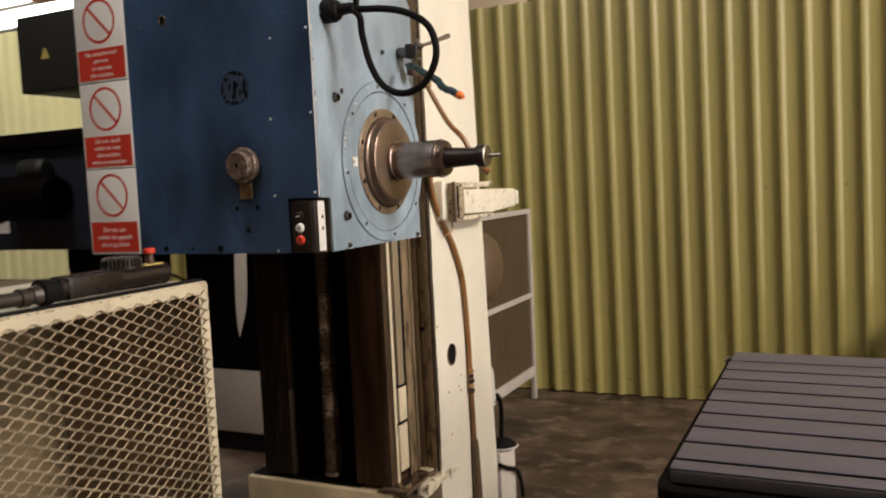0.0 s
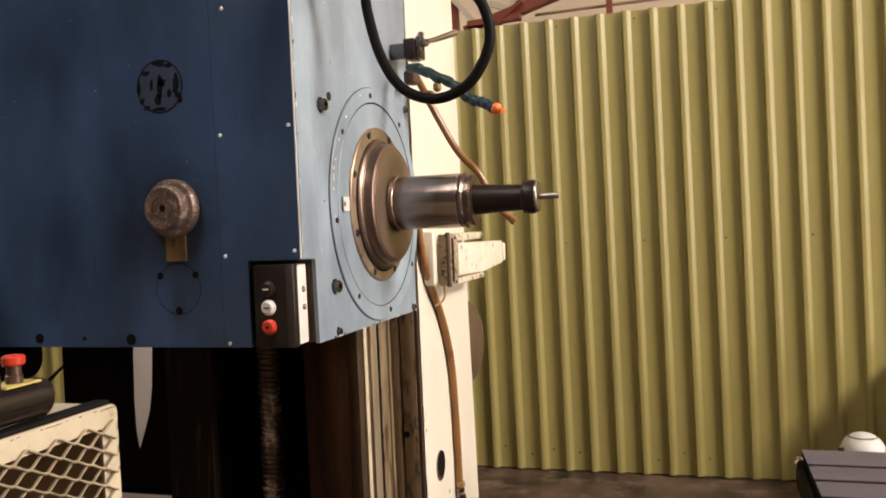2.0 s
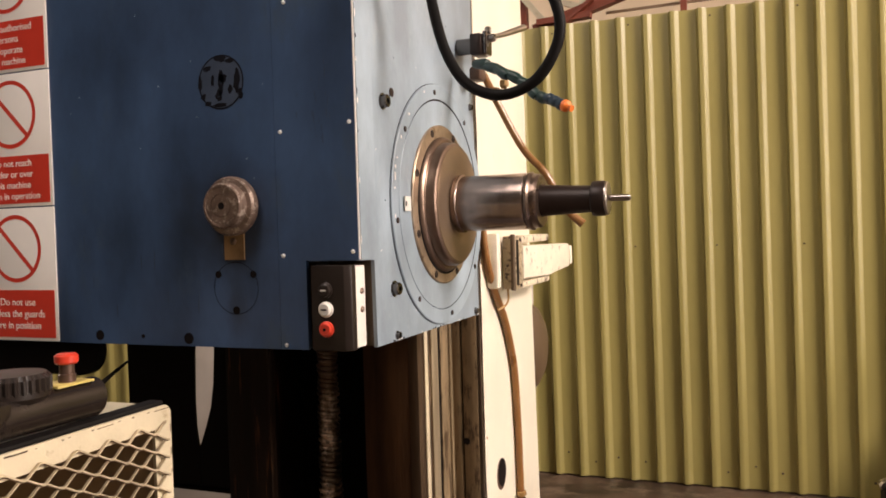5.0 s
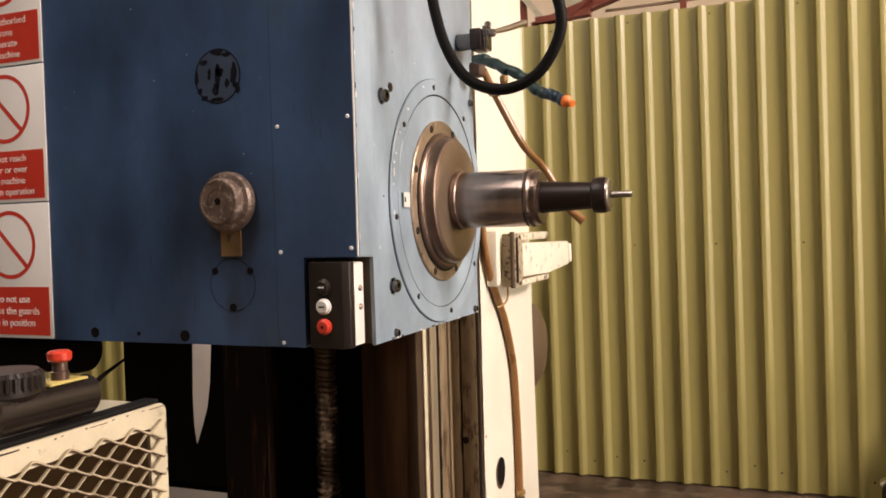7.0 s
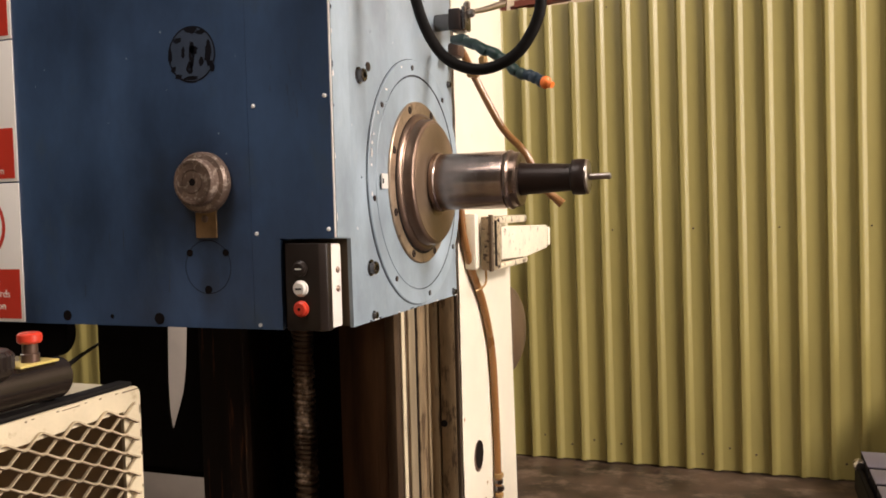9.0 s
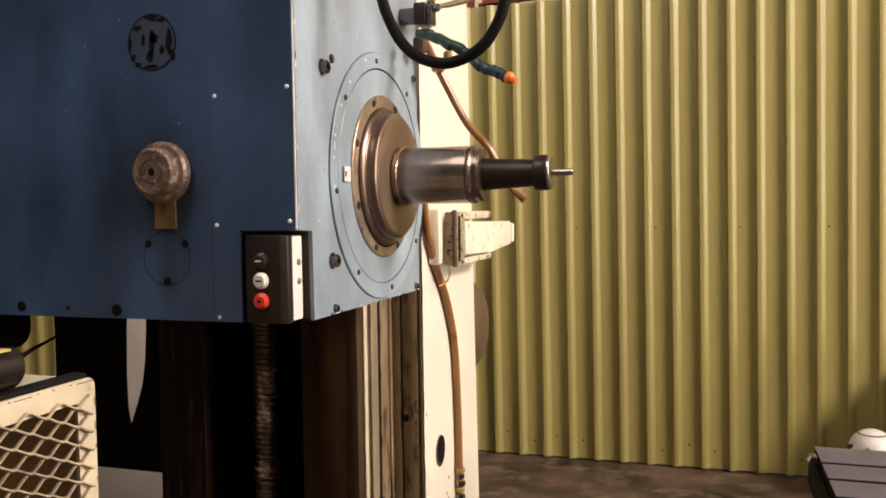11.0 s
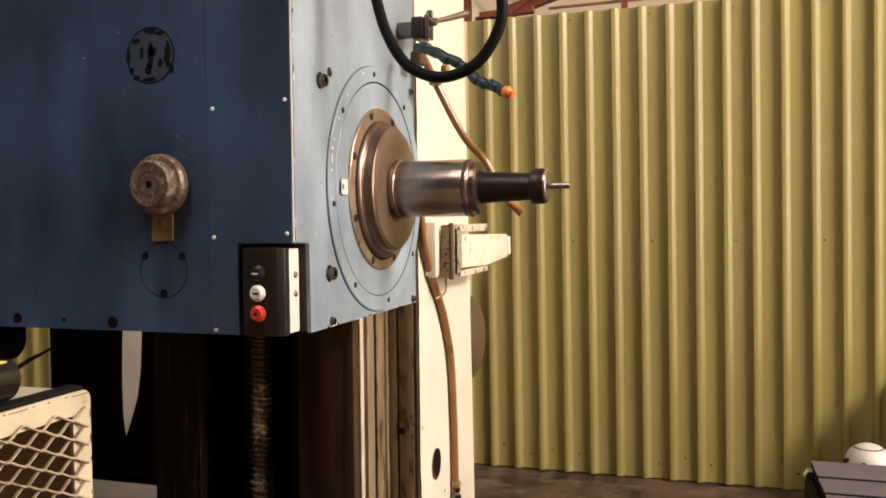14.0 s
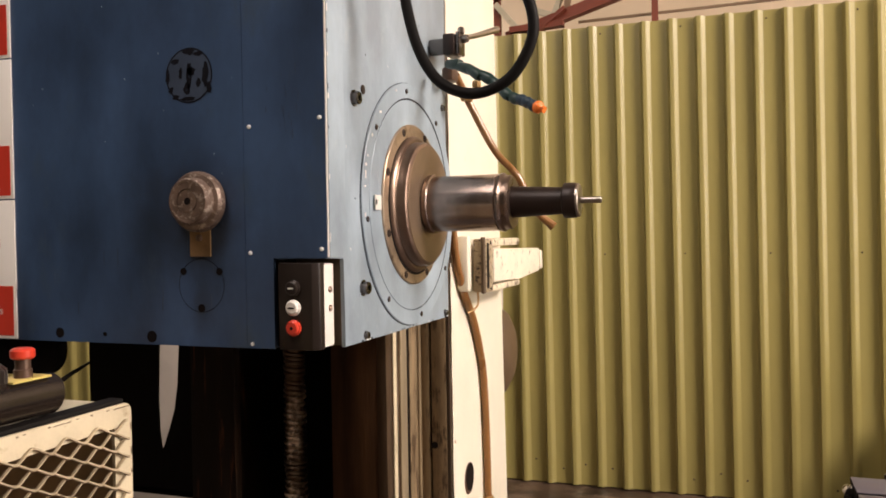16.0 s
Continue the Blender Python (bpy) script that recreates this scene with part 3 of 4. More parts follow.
part("hose_boot", tube_bm([(-1.180, 3.742, 0.31), (-1.180, 3.742, 0.5), (-1.182, 3.742, 0.64), (-1.184, 3.742, 0.70)], lambda t: 0.022 - 0.007 * t, 14, 4), "grime", column, "brown wrapped lower end of the hose run")
part("bed", box_bm(-2.4, -1.12, 2.3, 4.02, 0.0, 0.305, 0.01), "bed", column, "grey-brown oily machine bed")

# ---- headstock ----
HX0, HX1, HY0, HY1, HZ0, HZ1 = -2.09, -1.133, 2.545, 3.19, 1.652, 2.575
headstock = thing("machine_headstock", "dark blue boring mill headstock with light blue spindle face", "headstock")
bm = box_bm(HX0, -1.241, HY0, HY1, HZ0, HZ1, 0.004)
box_bm(-1.241, HX1, HY0, HY1, 1.820, HZ1, bm=bm)
box_bm(-1.241, HX1, 2.660, HY1, HZ0, 1.820, bm=bm)
part("body", bm, "blue", headstock)
part("side_cover", box_bm(HX0 + 0.002, -1.2986, 2.540, 2.545, 1.652, HZ1 - 0.004), "blue", headstock)
bm = prism_bm([(-1.298, 1.652), (-1.238, 1.652), (-1.238, 1.822), (-1.126, 1.822), (-1.126, 2.571), (-1.298, 2.571)], 0.005, at(0, 2.545, 0, TO_FRONT))
part("corner_cover", bm, "blue", headstock)
# face plate, notched for the push button station, with a cut corner above
TO_EAST = Matrix(((0, 0, 1, 0), (1, 0, 0, 0), (0, 1, 0, 0), (0, 0, 0, 1)))   # local x to y, local y to z, local z to x
bm = prism_bm([(2.606, 1.650), (3.200, 1.650), (3.200, 2.495), (3.13, 2.571), (2.546, 2.571), (2.546, 1.820), (2.606, 1.820)], 0.008, at(-1.133, 0, 0, TO_EAST), 0.0015)
face = part("face_plate", bm, "face", headstock, "light blue painted spindle face plate")
part("edge_strip", box_bm(-1.125, -1.1225, 2.5464, 2.612, 1.822, 2.569), "face", headstock)
part("bare_edge", box_bm(-1.1258, -1.1236, 2.5412, 2.5455, 1.823, 2.569), "bareedge", headstock, "bare worn metal edge")
# black box takes the place of shade behind the push buttons
part("notch_shade", box_bm(-1.2405, -1.2235, 2.556, 2.600, 1.655, 1.818), "rubber", headstock, "black filler for the shade inside the notch")
part("notch_wall", box_bm(-1.234, HX1, 2.608, 2.659, 1.653, 1.818), "grime", headstock, "bare brown inner wall of the notch")
SY, SZ = 2.958, 1.930
part("cover_ring", turned_bm([(0.274, 0), (0.274, 0.0035), (0.272, 0.005), (0.2405, 0.005)], at(-1.125, SY - 0.003, SZ, ALONG_X), 72), "face", headstock, "light blue round cover ring")
part("ring_shadow_gap", turned_bm([(0.2753, 0), (0.2753, 0.0006), (0.2735, 0.0006)], at(-1.125, SY - 0.003, SZ, ALONG_X), 72), "slot", headstock)
part("ring_groove", turned_bm([(0.2405, 0), (0.2405, 0.0054), (0.222, 0.0054)], at(-1.125, SY - 0.003, SZ, ALONG_X), 72), "slot", headstock)
part("cover_disc", turned_bm([(0.2375, 0), (0.2375, 0.0056), (0.2365, 0.0064), (0.17, 0.0064)], at(-1.125, SY - 0.0075, SZ - 0.0015, ALONG_X), 72), "face", headstock, "light blue round cover disc")
FY = SY - 0.008
flange = part("spindle_flange", turned_bm([(0.181, 0), (0.181, 0.005), (0.179, 0.007), (0.150, 0.007)], at(-1.120, FY, SZ, ALONG_X), 72), "flangeplate", headstock, "pale brown worn steel flange")
nose = part("nose", turned_bm([(0.1545, 0), (0.1545, 0.002), (0.152, 0.006), (0.1475, 0.009), (0.1425, 0.0095), (0.1415, 0.0105), (0.1405, 0.024), (0.1375, 0.029), (0.1335, 0.0315), (0.132, 0.032)], at(-1.1135, SY - 0.003, SZ, ALONG_X), 96), "bronze", headstock, "stepped copper-brown spindle nose")
# joint ring shifted so its black crescent paints the shading lower left
part("nose_groove", turned_bm([(0.1565, 0), (0.1565, 0.001), (0.150, 0.001)], at(-1.1134, SY - 0.007, SZ - 0.003, ALONG_X), 72), "slot", nose, "dark joint, offset to shade the lower left of the nose")
part("nose_face", turned_bm([(0.1322, 0), (0.1315, 0.0012), (0.128, 0.002), (0.082, 0.002), (0.078, 0.0005), (0.074, 0.0005), (0.064, 0.0005)], at(-1.0815, SY, SZ, ALONG_X), 96), "noseface", nose, "smooth tan-brown front of the nose")
bolt = mesh_of("bolt", turned_bm([(0.0085, 0), (0.0085, 0.0012), (0.007, 0.002), (0.004, 0.002), (0.004, 0.0008)], ALONG_X, 14), "black")
for k in range(8):
    a = math.radians(22.5 + 45 * k)
    shared("bolt", bolt, flange, at(-1.1128, FY + 0.169 * math.cos(a), SZ + 0.169 * math.sin(a)))
small = mesh_of("screw", turned_bm([(0.006, 0), (0.006, 0.002), (0.003, 0.0025)], ALONG_X, 10), "black")
for k in range(8):
    a = math.radians(45 * k + 8)
    shared("screw", small, face, at(-1.120, SY + 0.256 * math.cos(a), SZ + 0.256 * math.sin(a)))
hexb = mesh_of("hex_bolt", turned_bm([(0.0165, 0), (0.0165, 0.0015), (0.013, 0.0015), (0.013, 0.011), (0.0115, 0.013), (0.006, 0.013), (0.006, 0.008)], ALONG_X, 18), "boltsteel")
for y, z in ((2.661, 2.130), (2.690, 1.757), (2.697, 1.662), (3.171, 1.662), (2.973, 2.306), (3.171, 2.18)):
    big = Matrix() if z in (2.130, 1.757) else Matrix.Diagonal((0.6, 0.55, 0.55, 1))
    shared("hex_bolt", hexb, face, at(-1.125, y, z) @ big)
shared("screw", small, face, at(-1.125, 2.702, 2.153) @ Matrix.Diagonal((1, 1.6, 1.6, 1)))
part("index_tag", box_bm(-1.1148, -1.1125, 2.728, 2.758, 1.914, 1.944), "white", headstock, "small white index tag")
part("index_mark", box_bm(-1.1124, -1.1118, 2.730, 2.736, 1.924, 1.934), "slot", headstock, "", 0)
for y, z, w, hh in ((2.699, 2.004, 0.003, 0.003), (2.696, 1.984, 0.002, 0.008), (2.693, 1.960, 0.003, 0.002), (2.731, 2.066, 0.002, 0.003), (2.775, 2.118, 0.004, 0.002), (2.692, 1.903, 0.002, 0.004), (2.708, 2.022, 0.002, 0.002), (2.86, 2.176, 0.003, 0.002)):
    part("paint_fleck", box_bm(-1.1190, -1.1180, y - w, y + w, z - hh, z + hh), "signwhite", headstock, "", 0)
random.seed(21)
dark_chips, pale_chips = bmesh.new(), bmesh.new()
for k in range(18):
    y = random.uniform(2.61, 3.195)
    w, hh = random.uniform(0.001, 0.005), random.uniform(0.0006, 0.0022)
    box_bm(-1.1253, -1.1246, y - w, y + w, 1.6502, 1.6505 + 2 * hh, bm=dark_chips if k % 3 else pale_chips)
for k in range(16):
    z = random.uniform(1.84, 2.56)
    w, hh = random.uniform(0.0006, 0.002), random.uniform(0.002, 0.010)
    box_bm(-1.1226, -1.1221, 2.5465, 2.547 + 2 * w, z - hh, z + hh, bm=pale_chips if k % 4 else dark_chips)
for k in range(26):
    y, z = random.uniform(2.62, 3.18), random.uniform(1.67, 2.45)
    if math.hypot(y - SY, z - SZ) > 0.275:
        box_bm(-1.1253, -1.1247, y - 0.001, y + random.uniform(0.0005, 0.002), z - 0.001, z + random.uniform(0.0005, 0.003), bm=dark_chips if k % 2 else pale_chips)
tagged(part("dark_chips", dark_chips, "slot", headstock, "dark paint chips on the face plate", 0), kind="stuff")
tagged(part("pale_chips", pale_chips, "signwhite", headstock, "pale paint chips on the face plate", 0), kind="stuff")
side_flecks = bmesh.new()
for k in range(22):
    x, z = random.uniform(-1.84, -1.14), random.uniform(1.84, 2.54)
    r = random.uniform(0.0005, 0.0013)
    box_bm(x - r, x + r, 2.5393, 2.5397, z - r, z + r * random.uniform(0.8, 2), bm=side_flecks)
tagged(part("side_flecks", side_flecks, "face", headstock, "tiny pale flecks on the blue side", 0), kind="stuff")
side_scuffs = bmesh.new()
for k in range(26):
    x, z = random.gauss(-1.205, 0.020), random.gauss(2.115, 0.035)
    w, hh = random.uniform(0.0003, 0.0008), random.uniform(0.002, 0.010)
    box_bm(x - w, x + w, 2.5393, 2.5397, z - hh, z + hh, bm=side_scuffs)
for k in range(14):
    x, z = random.uniform(-1.80, -1.32), random.uniform(1.70, 1.90)
    w, hh = random.uniform(0.0004, 0.0010), random.uniform(0.004, 0.020)
    box_bm(x - w, x + w, 2.5393, 2.5397, z - hh, z + hh, bm=side_scuffs)
tagged(part("side_scuffs", side_scuffs, "badgefield", headstock, "faint rubbed scuffs on the blue side", 0), kind="stuff")
# spindle and tool
spindle = part("spindle", turned_bm([(0.066, 0), (0.066, 0.010), (0.0625, 0.012), (0.0625, 0.162), (0.060, 0.165)], at(-1.078, SY, SZ, ALONG_X), 56), "spin", headstock, "bright turned steel spindle")
part("collar", turned_bm([(0.059, 0), (0.0635, 0.002), (0.0645, 0.004), (0.0645, 0.008), (0.0615, 0.011), (0.0600, 0.013), (0.0595, 0.023), (0.056, 0.028), (0.036, 0.028)], at(-0.913, SY, SZ, ALONG_X), 56), "collarsteel", spindle, "grooved brown steel collar")
part("tool_holder", turned_bm([(0.036, 0), (0.0345, 0.004), (0.029, 0.108), (0.029, 0.111), (0.037, 0.114), (0.038, 0.118), (0.038, 0.138), (0.036, 0.142)], at(-0.886, SY, SZ, ALONG_X), 40), "black", spindle, "black tool holder")
part("tool_cap", turned_bm([(0.036, 0), (0.036, 0.005), (0.033, 0.007)], at(-0.745, SY, SZ, ALONG_X), 40), "steel", spindle, "bright steel end cap")
part("cutter", turned_bm([(0.007, 0), (0.007, 0.045), (0.005, 0.048)], at(-0.740, SY, SZ, ALONG_X), 16), "steel", spindle, "thin bright cutter shank")
# knob and marks on the side cover
KX, KZ = -1.394, 1.931
knob = part("dial_knob", turned_bm([(0.046, 0), (0.056, 0.003), (0.058, 0.006), (0.058, 0.018), (0.054, 0.024), (0.0455, 0.026), (0.0445, 0.041), (0.041, 0.045), (0.024, 0.045), (0.024, 0.0435), (0.020, 0.0435), (0.020, 0.045), (0.006, 0.045)], at(KX, 2.540, KZ, TO_FRONT), 56), "knobmetal", headstock, "worn speckled grey-brown round dial knob")
part("worn_rim", turned_bm([(0.0395, 0), (0.0405, 0.0012), (0.0365, 0.0012), (0.0355, 0)], at(KX, 2.4953, KZ, TO_FRONT), 48, None, False), "knobmetal", knob)
part("socket", turned_bm([(0.007, 0), (0.007, 0.0006)], at(KX, 2.4955, KZ, TO_FRONT), 16), "slot", knob)
for k in range(40):
    a = math.radians(9 * k)
    tick = box_bm(-0.0007, 0.0007, -0.0003, 0.0003, 0.0, 0.003 if k % 5 else 0.005)
    tick.transform(at(KX, 2.540, KZ) @ pose(0, 0, 0, 0, 9 * k, 0) @ at(0, -0.0212, 0.0495))
    part("graduation", tick, "slot", knob, "", 0)
part("clip_screw", turned_bm([(0.007, 0), (0.007, 0.002), (0.004, 0.004)], at(-1.398, 2.536, 1.862, TO_FRONT), 14), "bronze", headstock)
part("tape", box_bm(-1.420, -1.374, 2.536, 2.5395, 1.826, 1.885), "clipbrass", headstock, "brown brass clip under the knob")
screw = mesh_of("cover_screw", turned_bm([(0.0040, 0), (0.0040, 0.002), (0.002, 0.003)], TO_FRONT, 10), "screw")
for x, z in ((-1.285, 2.069), (-1.287, 1.832), (-1.286, 1.660), (-1.268, 2.313), (-1.136, 2.078), (-1.136, 1.838), (-1.136, 2.33)):
    shared("cover_screw", screw, headstock, at(x, 2.540, z))
dots = mesh_of("plug_hole", turned_bm([(0.009, 0), (0.009, 0.001)], TO_FRONT, 14), "slot")
for x, z, s in ((-1.749, 1.670, 1.2), (-1.517, 1.668, 1.3), (-1.633, 1.670, 0.5), (-1.439, 1.797, 0.8), (-1.357, 1.797, 0.8), (-1.399, 1.726, 0.9), (-1.696, 2.419, 1.5), (-1.604, 2.540, 0.8)):
    shared("plug_hole", dots, headstock, at(x, 2.540, z) @ Matrix.Diagonal((s, 1, s, 1)))


part("hole_rim", turned_bm([(0.0165, 0), (0.0175, 0.002), (0.0145, 0.003), (0.0138, 0.001)], at(-1.696, 2.540, 2.419, TO_FRONT), 28, None, False), "knobmetal", headstock, "bright worn rim of an eyebolt hole")


def ring_mark(x, z, r, w):
    bm = bmesh.new()
    n = 48
    inner = [bm.verts.new((x + (r - w) * math.cos(2 * math.pi * i / n), 2.5392, z + (r - w) * math.sin(2 * math.pi * i / n))) for i in range(n)]
    outer = [bm.verts.new((x + r * math.cos(2 * math.pi * i / n), 2.5392, z + r * math.sin(2 * math.pi * i / n))) for i in range(n)]
    for i in range(n):
        bm.faces.new((inner[i], outer[i], outer[(i + 1) % n], inner[(i + 1) % n]))
    return bm


field = bmesh.new()
field.faces.new([field.verts.new((-1.417 + 0.051 * math.cos(2 * math.pi * i / 48), 2.5394, 2.176 + 0.051 * math.sin(2 * math.pi * i / 48))) for i in range(48)])
part("badge_field", field, "badgefield", headstock, "", 0)
part("scribed_ring", ring_mark(-1.417, 2.176, 0.0535, 0.003), "badgemark", headstock, "black worn round mark where a badge was")
random.seed(5)
for bx, bz, rx, rz in ((-1.417, 2.172, 0.007, 0.030), (-1.412, 2.182, 0.010, 0.009), (-1.380, 2.176, 0.008, 0.024), (-1.459, 2.150, 0.007, 0.007), (-1.417, 2.222, 0.013, 0.007), (-1.420, 2.131, 0.018, 0.004), (-1.422, 2.150, 0.008, 0.012), (-1.448, 2.205, 0.012, 0.006), (-1.466, 2.176, 0.005, 0.016), (-1.395, 2.216, 0.012, 0.005), (-1.372, 2.150, 0.006, 0.012), (-1.436, 2.180, 0.005, 0.012), (-1.395, 2.160, 0.006, 0.009), (-1.448, 2.136, 0.010, 0.005)):
    bm = bmesh.new()
    bm.faces.new([bm.verts.new((bx + rx * random.uniform(0.65, 1.2) * math.cos(2 * math.pi * i / 14), 2.5391, bz + rz * random.uniform(0.65, 1.2) * math.sin(2 * math.pi * i / 14))) for i in range(14)])
    part("paint_loss", bm, "badgemark", headstock, "", 0)
part("scribed_ring", ring_mark(-1.398, 1.770, 0.052, 0.0012), "slot", headstock)

# ---- safety signs ----
SIGNS = (("No unauthorised\npersons\nto operate\nthis machine", 2.247), ("Do not reach\nunder or over\nthis machine\nwhen in operation", 1.950), ("Do not use\nunless the guards\nare in position", 1.653))
for text, z in SIGNS:
    sign = thing("safety_sign", "white prohibition sign with red circle and red text panel", "sign", "safety signs on the headstock")
    x0, x1, w = -2.093, -1.862, 0.231
    part("panel", box_bm(x0, x1, 2.536, 2.540, z + 0.001, z + 0.295, 0.001), "signwhite", sign)
    part("text_panel", box_bm(x0 + 0.007, x1 - 0.007, 2.5352, 2.5359, z + 0.008, z + 0.113), "signred", sign, "red panel with white lettering")
    cx, cz = (x0 + x1) / 2, z + 0.205
    n = 56
    bm = bmesh.new()
    for k in range(n):
        a, b = 2 * math.pi * k / n, 2 * math.pi * (k + 1) / n
        q = [(cx + r * math.cos(t), cz + r * math.sin(t)) for r, t in ((0.066, a), (0.075, a), (0.075, b), (0.066, b))]
        bm.faces.new([bm.verts.new((x, 2.5354, y)) for x, y in q])
    c, s = math.cos(radians(-45)), math.sin(radians(-45))
    bm.faces.new([bm.verts.new((cx + u * c - v * s, 2.5353, cz + u * s + v * c)) for u, v in ((-0.068, -0.005), (0.068, -0.005), (0.068, 0.005), (-0.068, 0.005))])
    part("prohibition_ring", bm, "signred", sign, "", 0)
    size = 0.0215 if text.count("\n") == 3 else 0.023
    writing("lettering", text, size, at(cx, 2.5350, z + 0.060, TO_FRONT), "signwhite", sign, spacing=1.12)

# ---- push button station ----
station = thing("push_button_station", "black and white push button station in the headstock corner", "switch box")
part("back_box", box_bm(-1.213, -1.1405, 2.5535, 2.594, 1.655, 1.811, 0.004), "white", station, "white plastic back box")
bm = prism_bm([(-1.222, 2.528), (-1.152, 2.528), (-1.140, 2.537), (-1.139, 2.553), (-1.222, 2.553)], 0.160, at(0, 0, 1.653), 0.002)
part("cover", bm, "plastic", station, "dark plastic cover")
for mat, z, lab in (("plastic", 1.767, "black button"), ("white", 1.731, "white button"), ("red", 1.694, "red button")):
    b = part("button", turned_bm([(0.0150, 0), (0.0150, 0.004), (0.0125, 0.006), (0.012, 0.009), (0.010, 0.0105)], at(-1.190, 2.528, z, TO_FRONT), 28), mat, station, lab)
    if mat != "red":
        part("dash", box_bm(-1.196, -1.184, 2.5168, 2.5174, z - 0.0015, z + 0.0015), "white" if mat == "plastic" else "slot", b, "", 0)
    else:
        part("dash", turned_bm([(0.003, 0), (0.003, 0.0006)], at(-1.190, 2.5175, z, TO_FRONT), 12), "slot", b)
for z in (1.762, 1.727):
    part("screw", turned_bm([(0.006, 0), (0.006, 0.002), (0.003, 0.004)], at(-1.1405, 2.576, z, ALONG_X), 12), "bronze", station)
part("rear_bracket", box_bm(-1.20, -1.155, 2.594, 2.6075, 1.66, 1.80, 0.002), "plastic", station)

# ---- mesh guard cage ----
cage = thing("mesh_guard", "cream-painted expanded-metal machine guard box", "guard")
CX, CY, CZ = -1.345, 2.275, 1.600
bm = prism_bm([(0.3, CZ - 0.034), (CY - 0.038, CZ - 0.034), (CY - 0.038, 0.06), (CY, 0.06), (CY, CZ - 0.012), (CY - 0.004, CZ - 0.004), (CY - 0.012, CZ), (0.3, CZ)], 0.006, at(CX - 0.006, 0, 0) @ Matrix(((0, 0, 1, 0), (1, 0, 0, 0), (0, 1, 0, 0), (0, 0, 0, 1))), 0.0015)
part("front_frame", bm, "cageframe", cage)
part("bottom_rail", box_bm(CX - 0.03, CX, 0.3, CY, 0.02, 0.06, 0.004), "cage", cage)
part("end_panel", box_bm(CX - 0.62, CX - 0.0065, CY - 0.008, CY - 0.001, 0.02, CZ - 0.004), "innerpanel", cage, "brown grimed inside end panel")
part("back_panel", box_bm(CX - 0.63, CX - 0.62, 0.3, CY, 0.02, CZ - 0.004), "dust", cage)
part("top_plate", box_bm(CX - 0.62, CX - 0.0065, 0.3, CY - 0.009, CZ - 0.012, CZ - 0.002), "cage", cage)
part("top_seal", box_bm(CX - 0.034, CX - 0.006, 0.3, CY - 0.01, CZ - 0.001, CZ + 0.007, 0.003), "sealrubber", cage, "black rubber strip on the top edge")
random.seed(11)
bm = bmesh.new()
for k in range(64):
    y = CY - 0.014 - 0.03 * k - random.uniform(0, 0.02)
    w, z = random.choice((0.002, 0.004, 0.008, 0.018)) * random.uniform(0.7, 1.3), CZ - random.uniform(0.0035, 0.0055)
    hgt = random.uniform(0.0005, 0.0016)
    box_bm(CX + 0.0003, CX + 0.0009, y - w, y + w, z - hgt, z + hgt * random.uniform(0.5, 1), bm=bm)
for k in range(34):
    z = CZ - 0.02 - 0.042 * k - random.uniform(0, 0.03)
    w = random.uniform(0.002, 0.007)
    box_bm(CX + 0.0003, CX + 0.0009, CY - 0.0042, CY - random.uniform(0.0015, 0.003), z - w, z + w, bm=bm)
tagged(part("paint_chips", bm, "grime", cage, "dark chips along the frame edges", 0), kind="stuff")
bm = bmesh.new()
under_bm = bmesh.new()
LW, SWD, T = 0.0625, 0.0143, 0.0027
# a strand leaves its knuckle almost level, dips, and runs level into the next one
BEND = ((0.0, 0.0, 0.0), (0.13, 0.03, 0.12), (0.5, 0.5, 0.5), (0.87, 0.97, 0.88), (1.0, 1.0, 1.0))
for r in range(103):
    z = CZ - 0.026 - SWD * r
    for k in range(33):
        y = CY - 0.017 - LW * k - (LW / 2 if r % 2 else 0)
        for sgn in (-1, 1):
            if max(y, y + sgn * LW / 2) > CY - 0.014:
                continue
            line = [Vector((CX + 0.0015 + 0.0045 * q, y + sgn * LW / 2 * p, z - SWD * d)) for p, d, q in BEND]
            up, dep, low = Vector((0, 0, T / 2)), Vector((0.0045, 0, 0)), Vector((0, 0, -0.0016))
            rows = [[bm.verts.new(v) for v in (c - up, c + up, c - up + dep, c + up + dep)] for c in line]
            rust = [[under_bm.verts.new(v) for v in (c - up + dep * 0.85, c - up + low + dep * 0.6)] for c in line]
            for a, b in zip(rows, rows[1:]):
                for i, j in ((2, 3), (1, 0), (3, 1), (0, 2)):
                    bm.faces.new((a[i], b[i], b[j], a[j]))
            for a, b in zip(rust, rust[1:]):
                under_bm.faces.new((a[0], a[1], b[1], b[0]))
# these strips paint each strand's underside shade together with its rust
tagged(part("mesh_undersides", under_bm, "meshunder", cage, "brown strips of shade and rust under the strands", 0), kind="stuff")
tagged(part("mesh", bm, "meshpaint", cage, "cream expanded-metal mesh", 0), kind="stuff")

# ---- pendant on the guard ----
pendant = thing("control_pendant", "dark control pendant lying on the guard box", "pendant")
part("housing", tube_bm([(-1.372, 1.785, 1.640), (-1.372, 1.82, 1.640), (-1.372, 1.95, 1.640), (-1.372, 2.0, 1.640), (-1.372, 2.118, 1.639), (-1.372, 2.136, 1.638)], lambda t: 0.030 if t < 0.95 else 0.030 - 0.012 * (t - 0.95) / 0.05, 28, 3), "pendantbody", pendant)
part("end_grip", tube_bm([(-1.372, 1.30, 1.632), (-1.372, 1.45, 1.632), (-1.372, 1.64, 1.632), (-1.372, 1.72, 1.632)], 0.017, 20, 2), "pendantrod", pendant, "metallic rod end of the pendant")
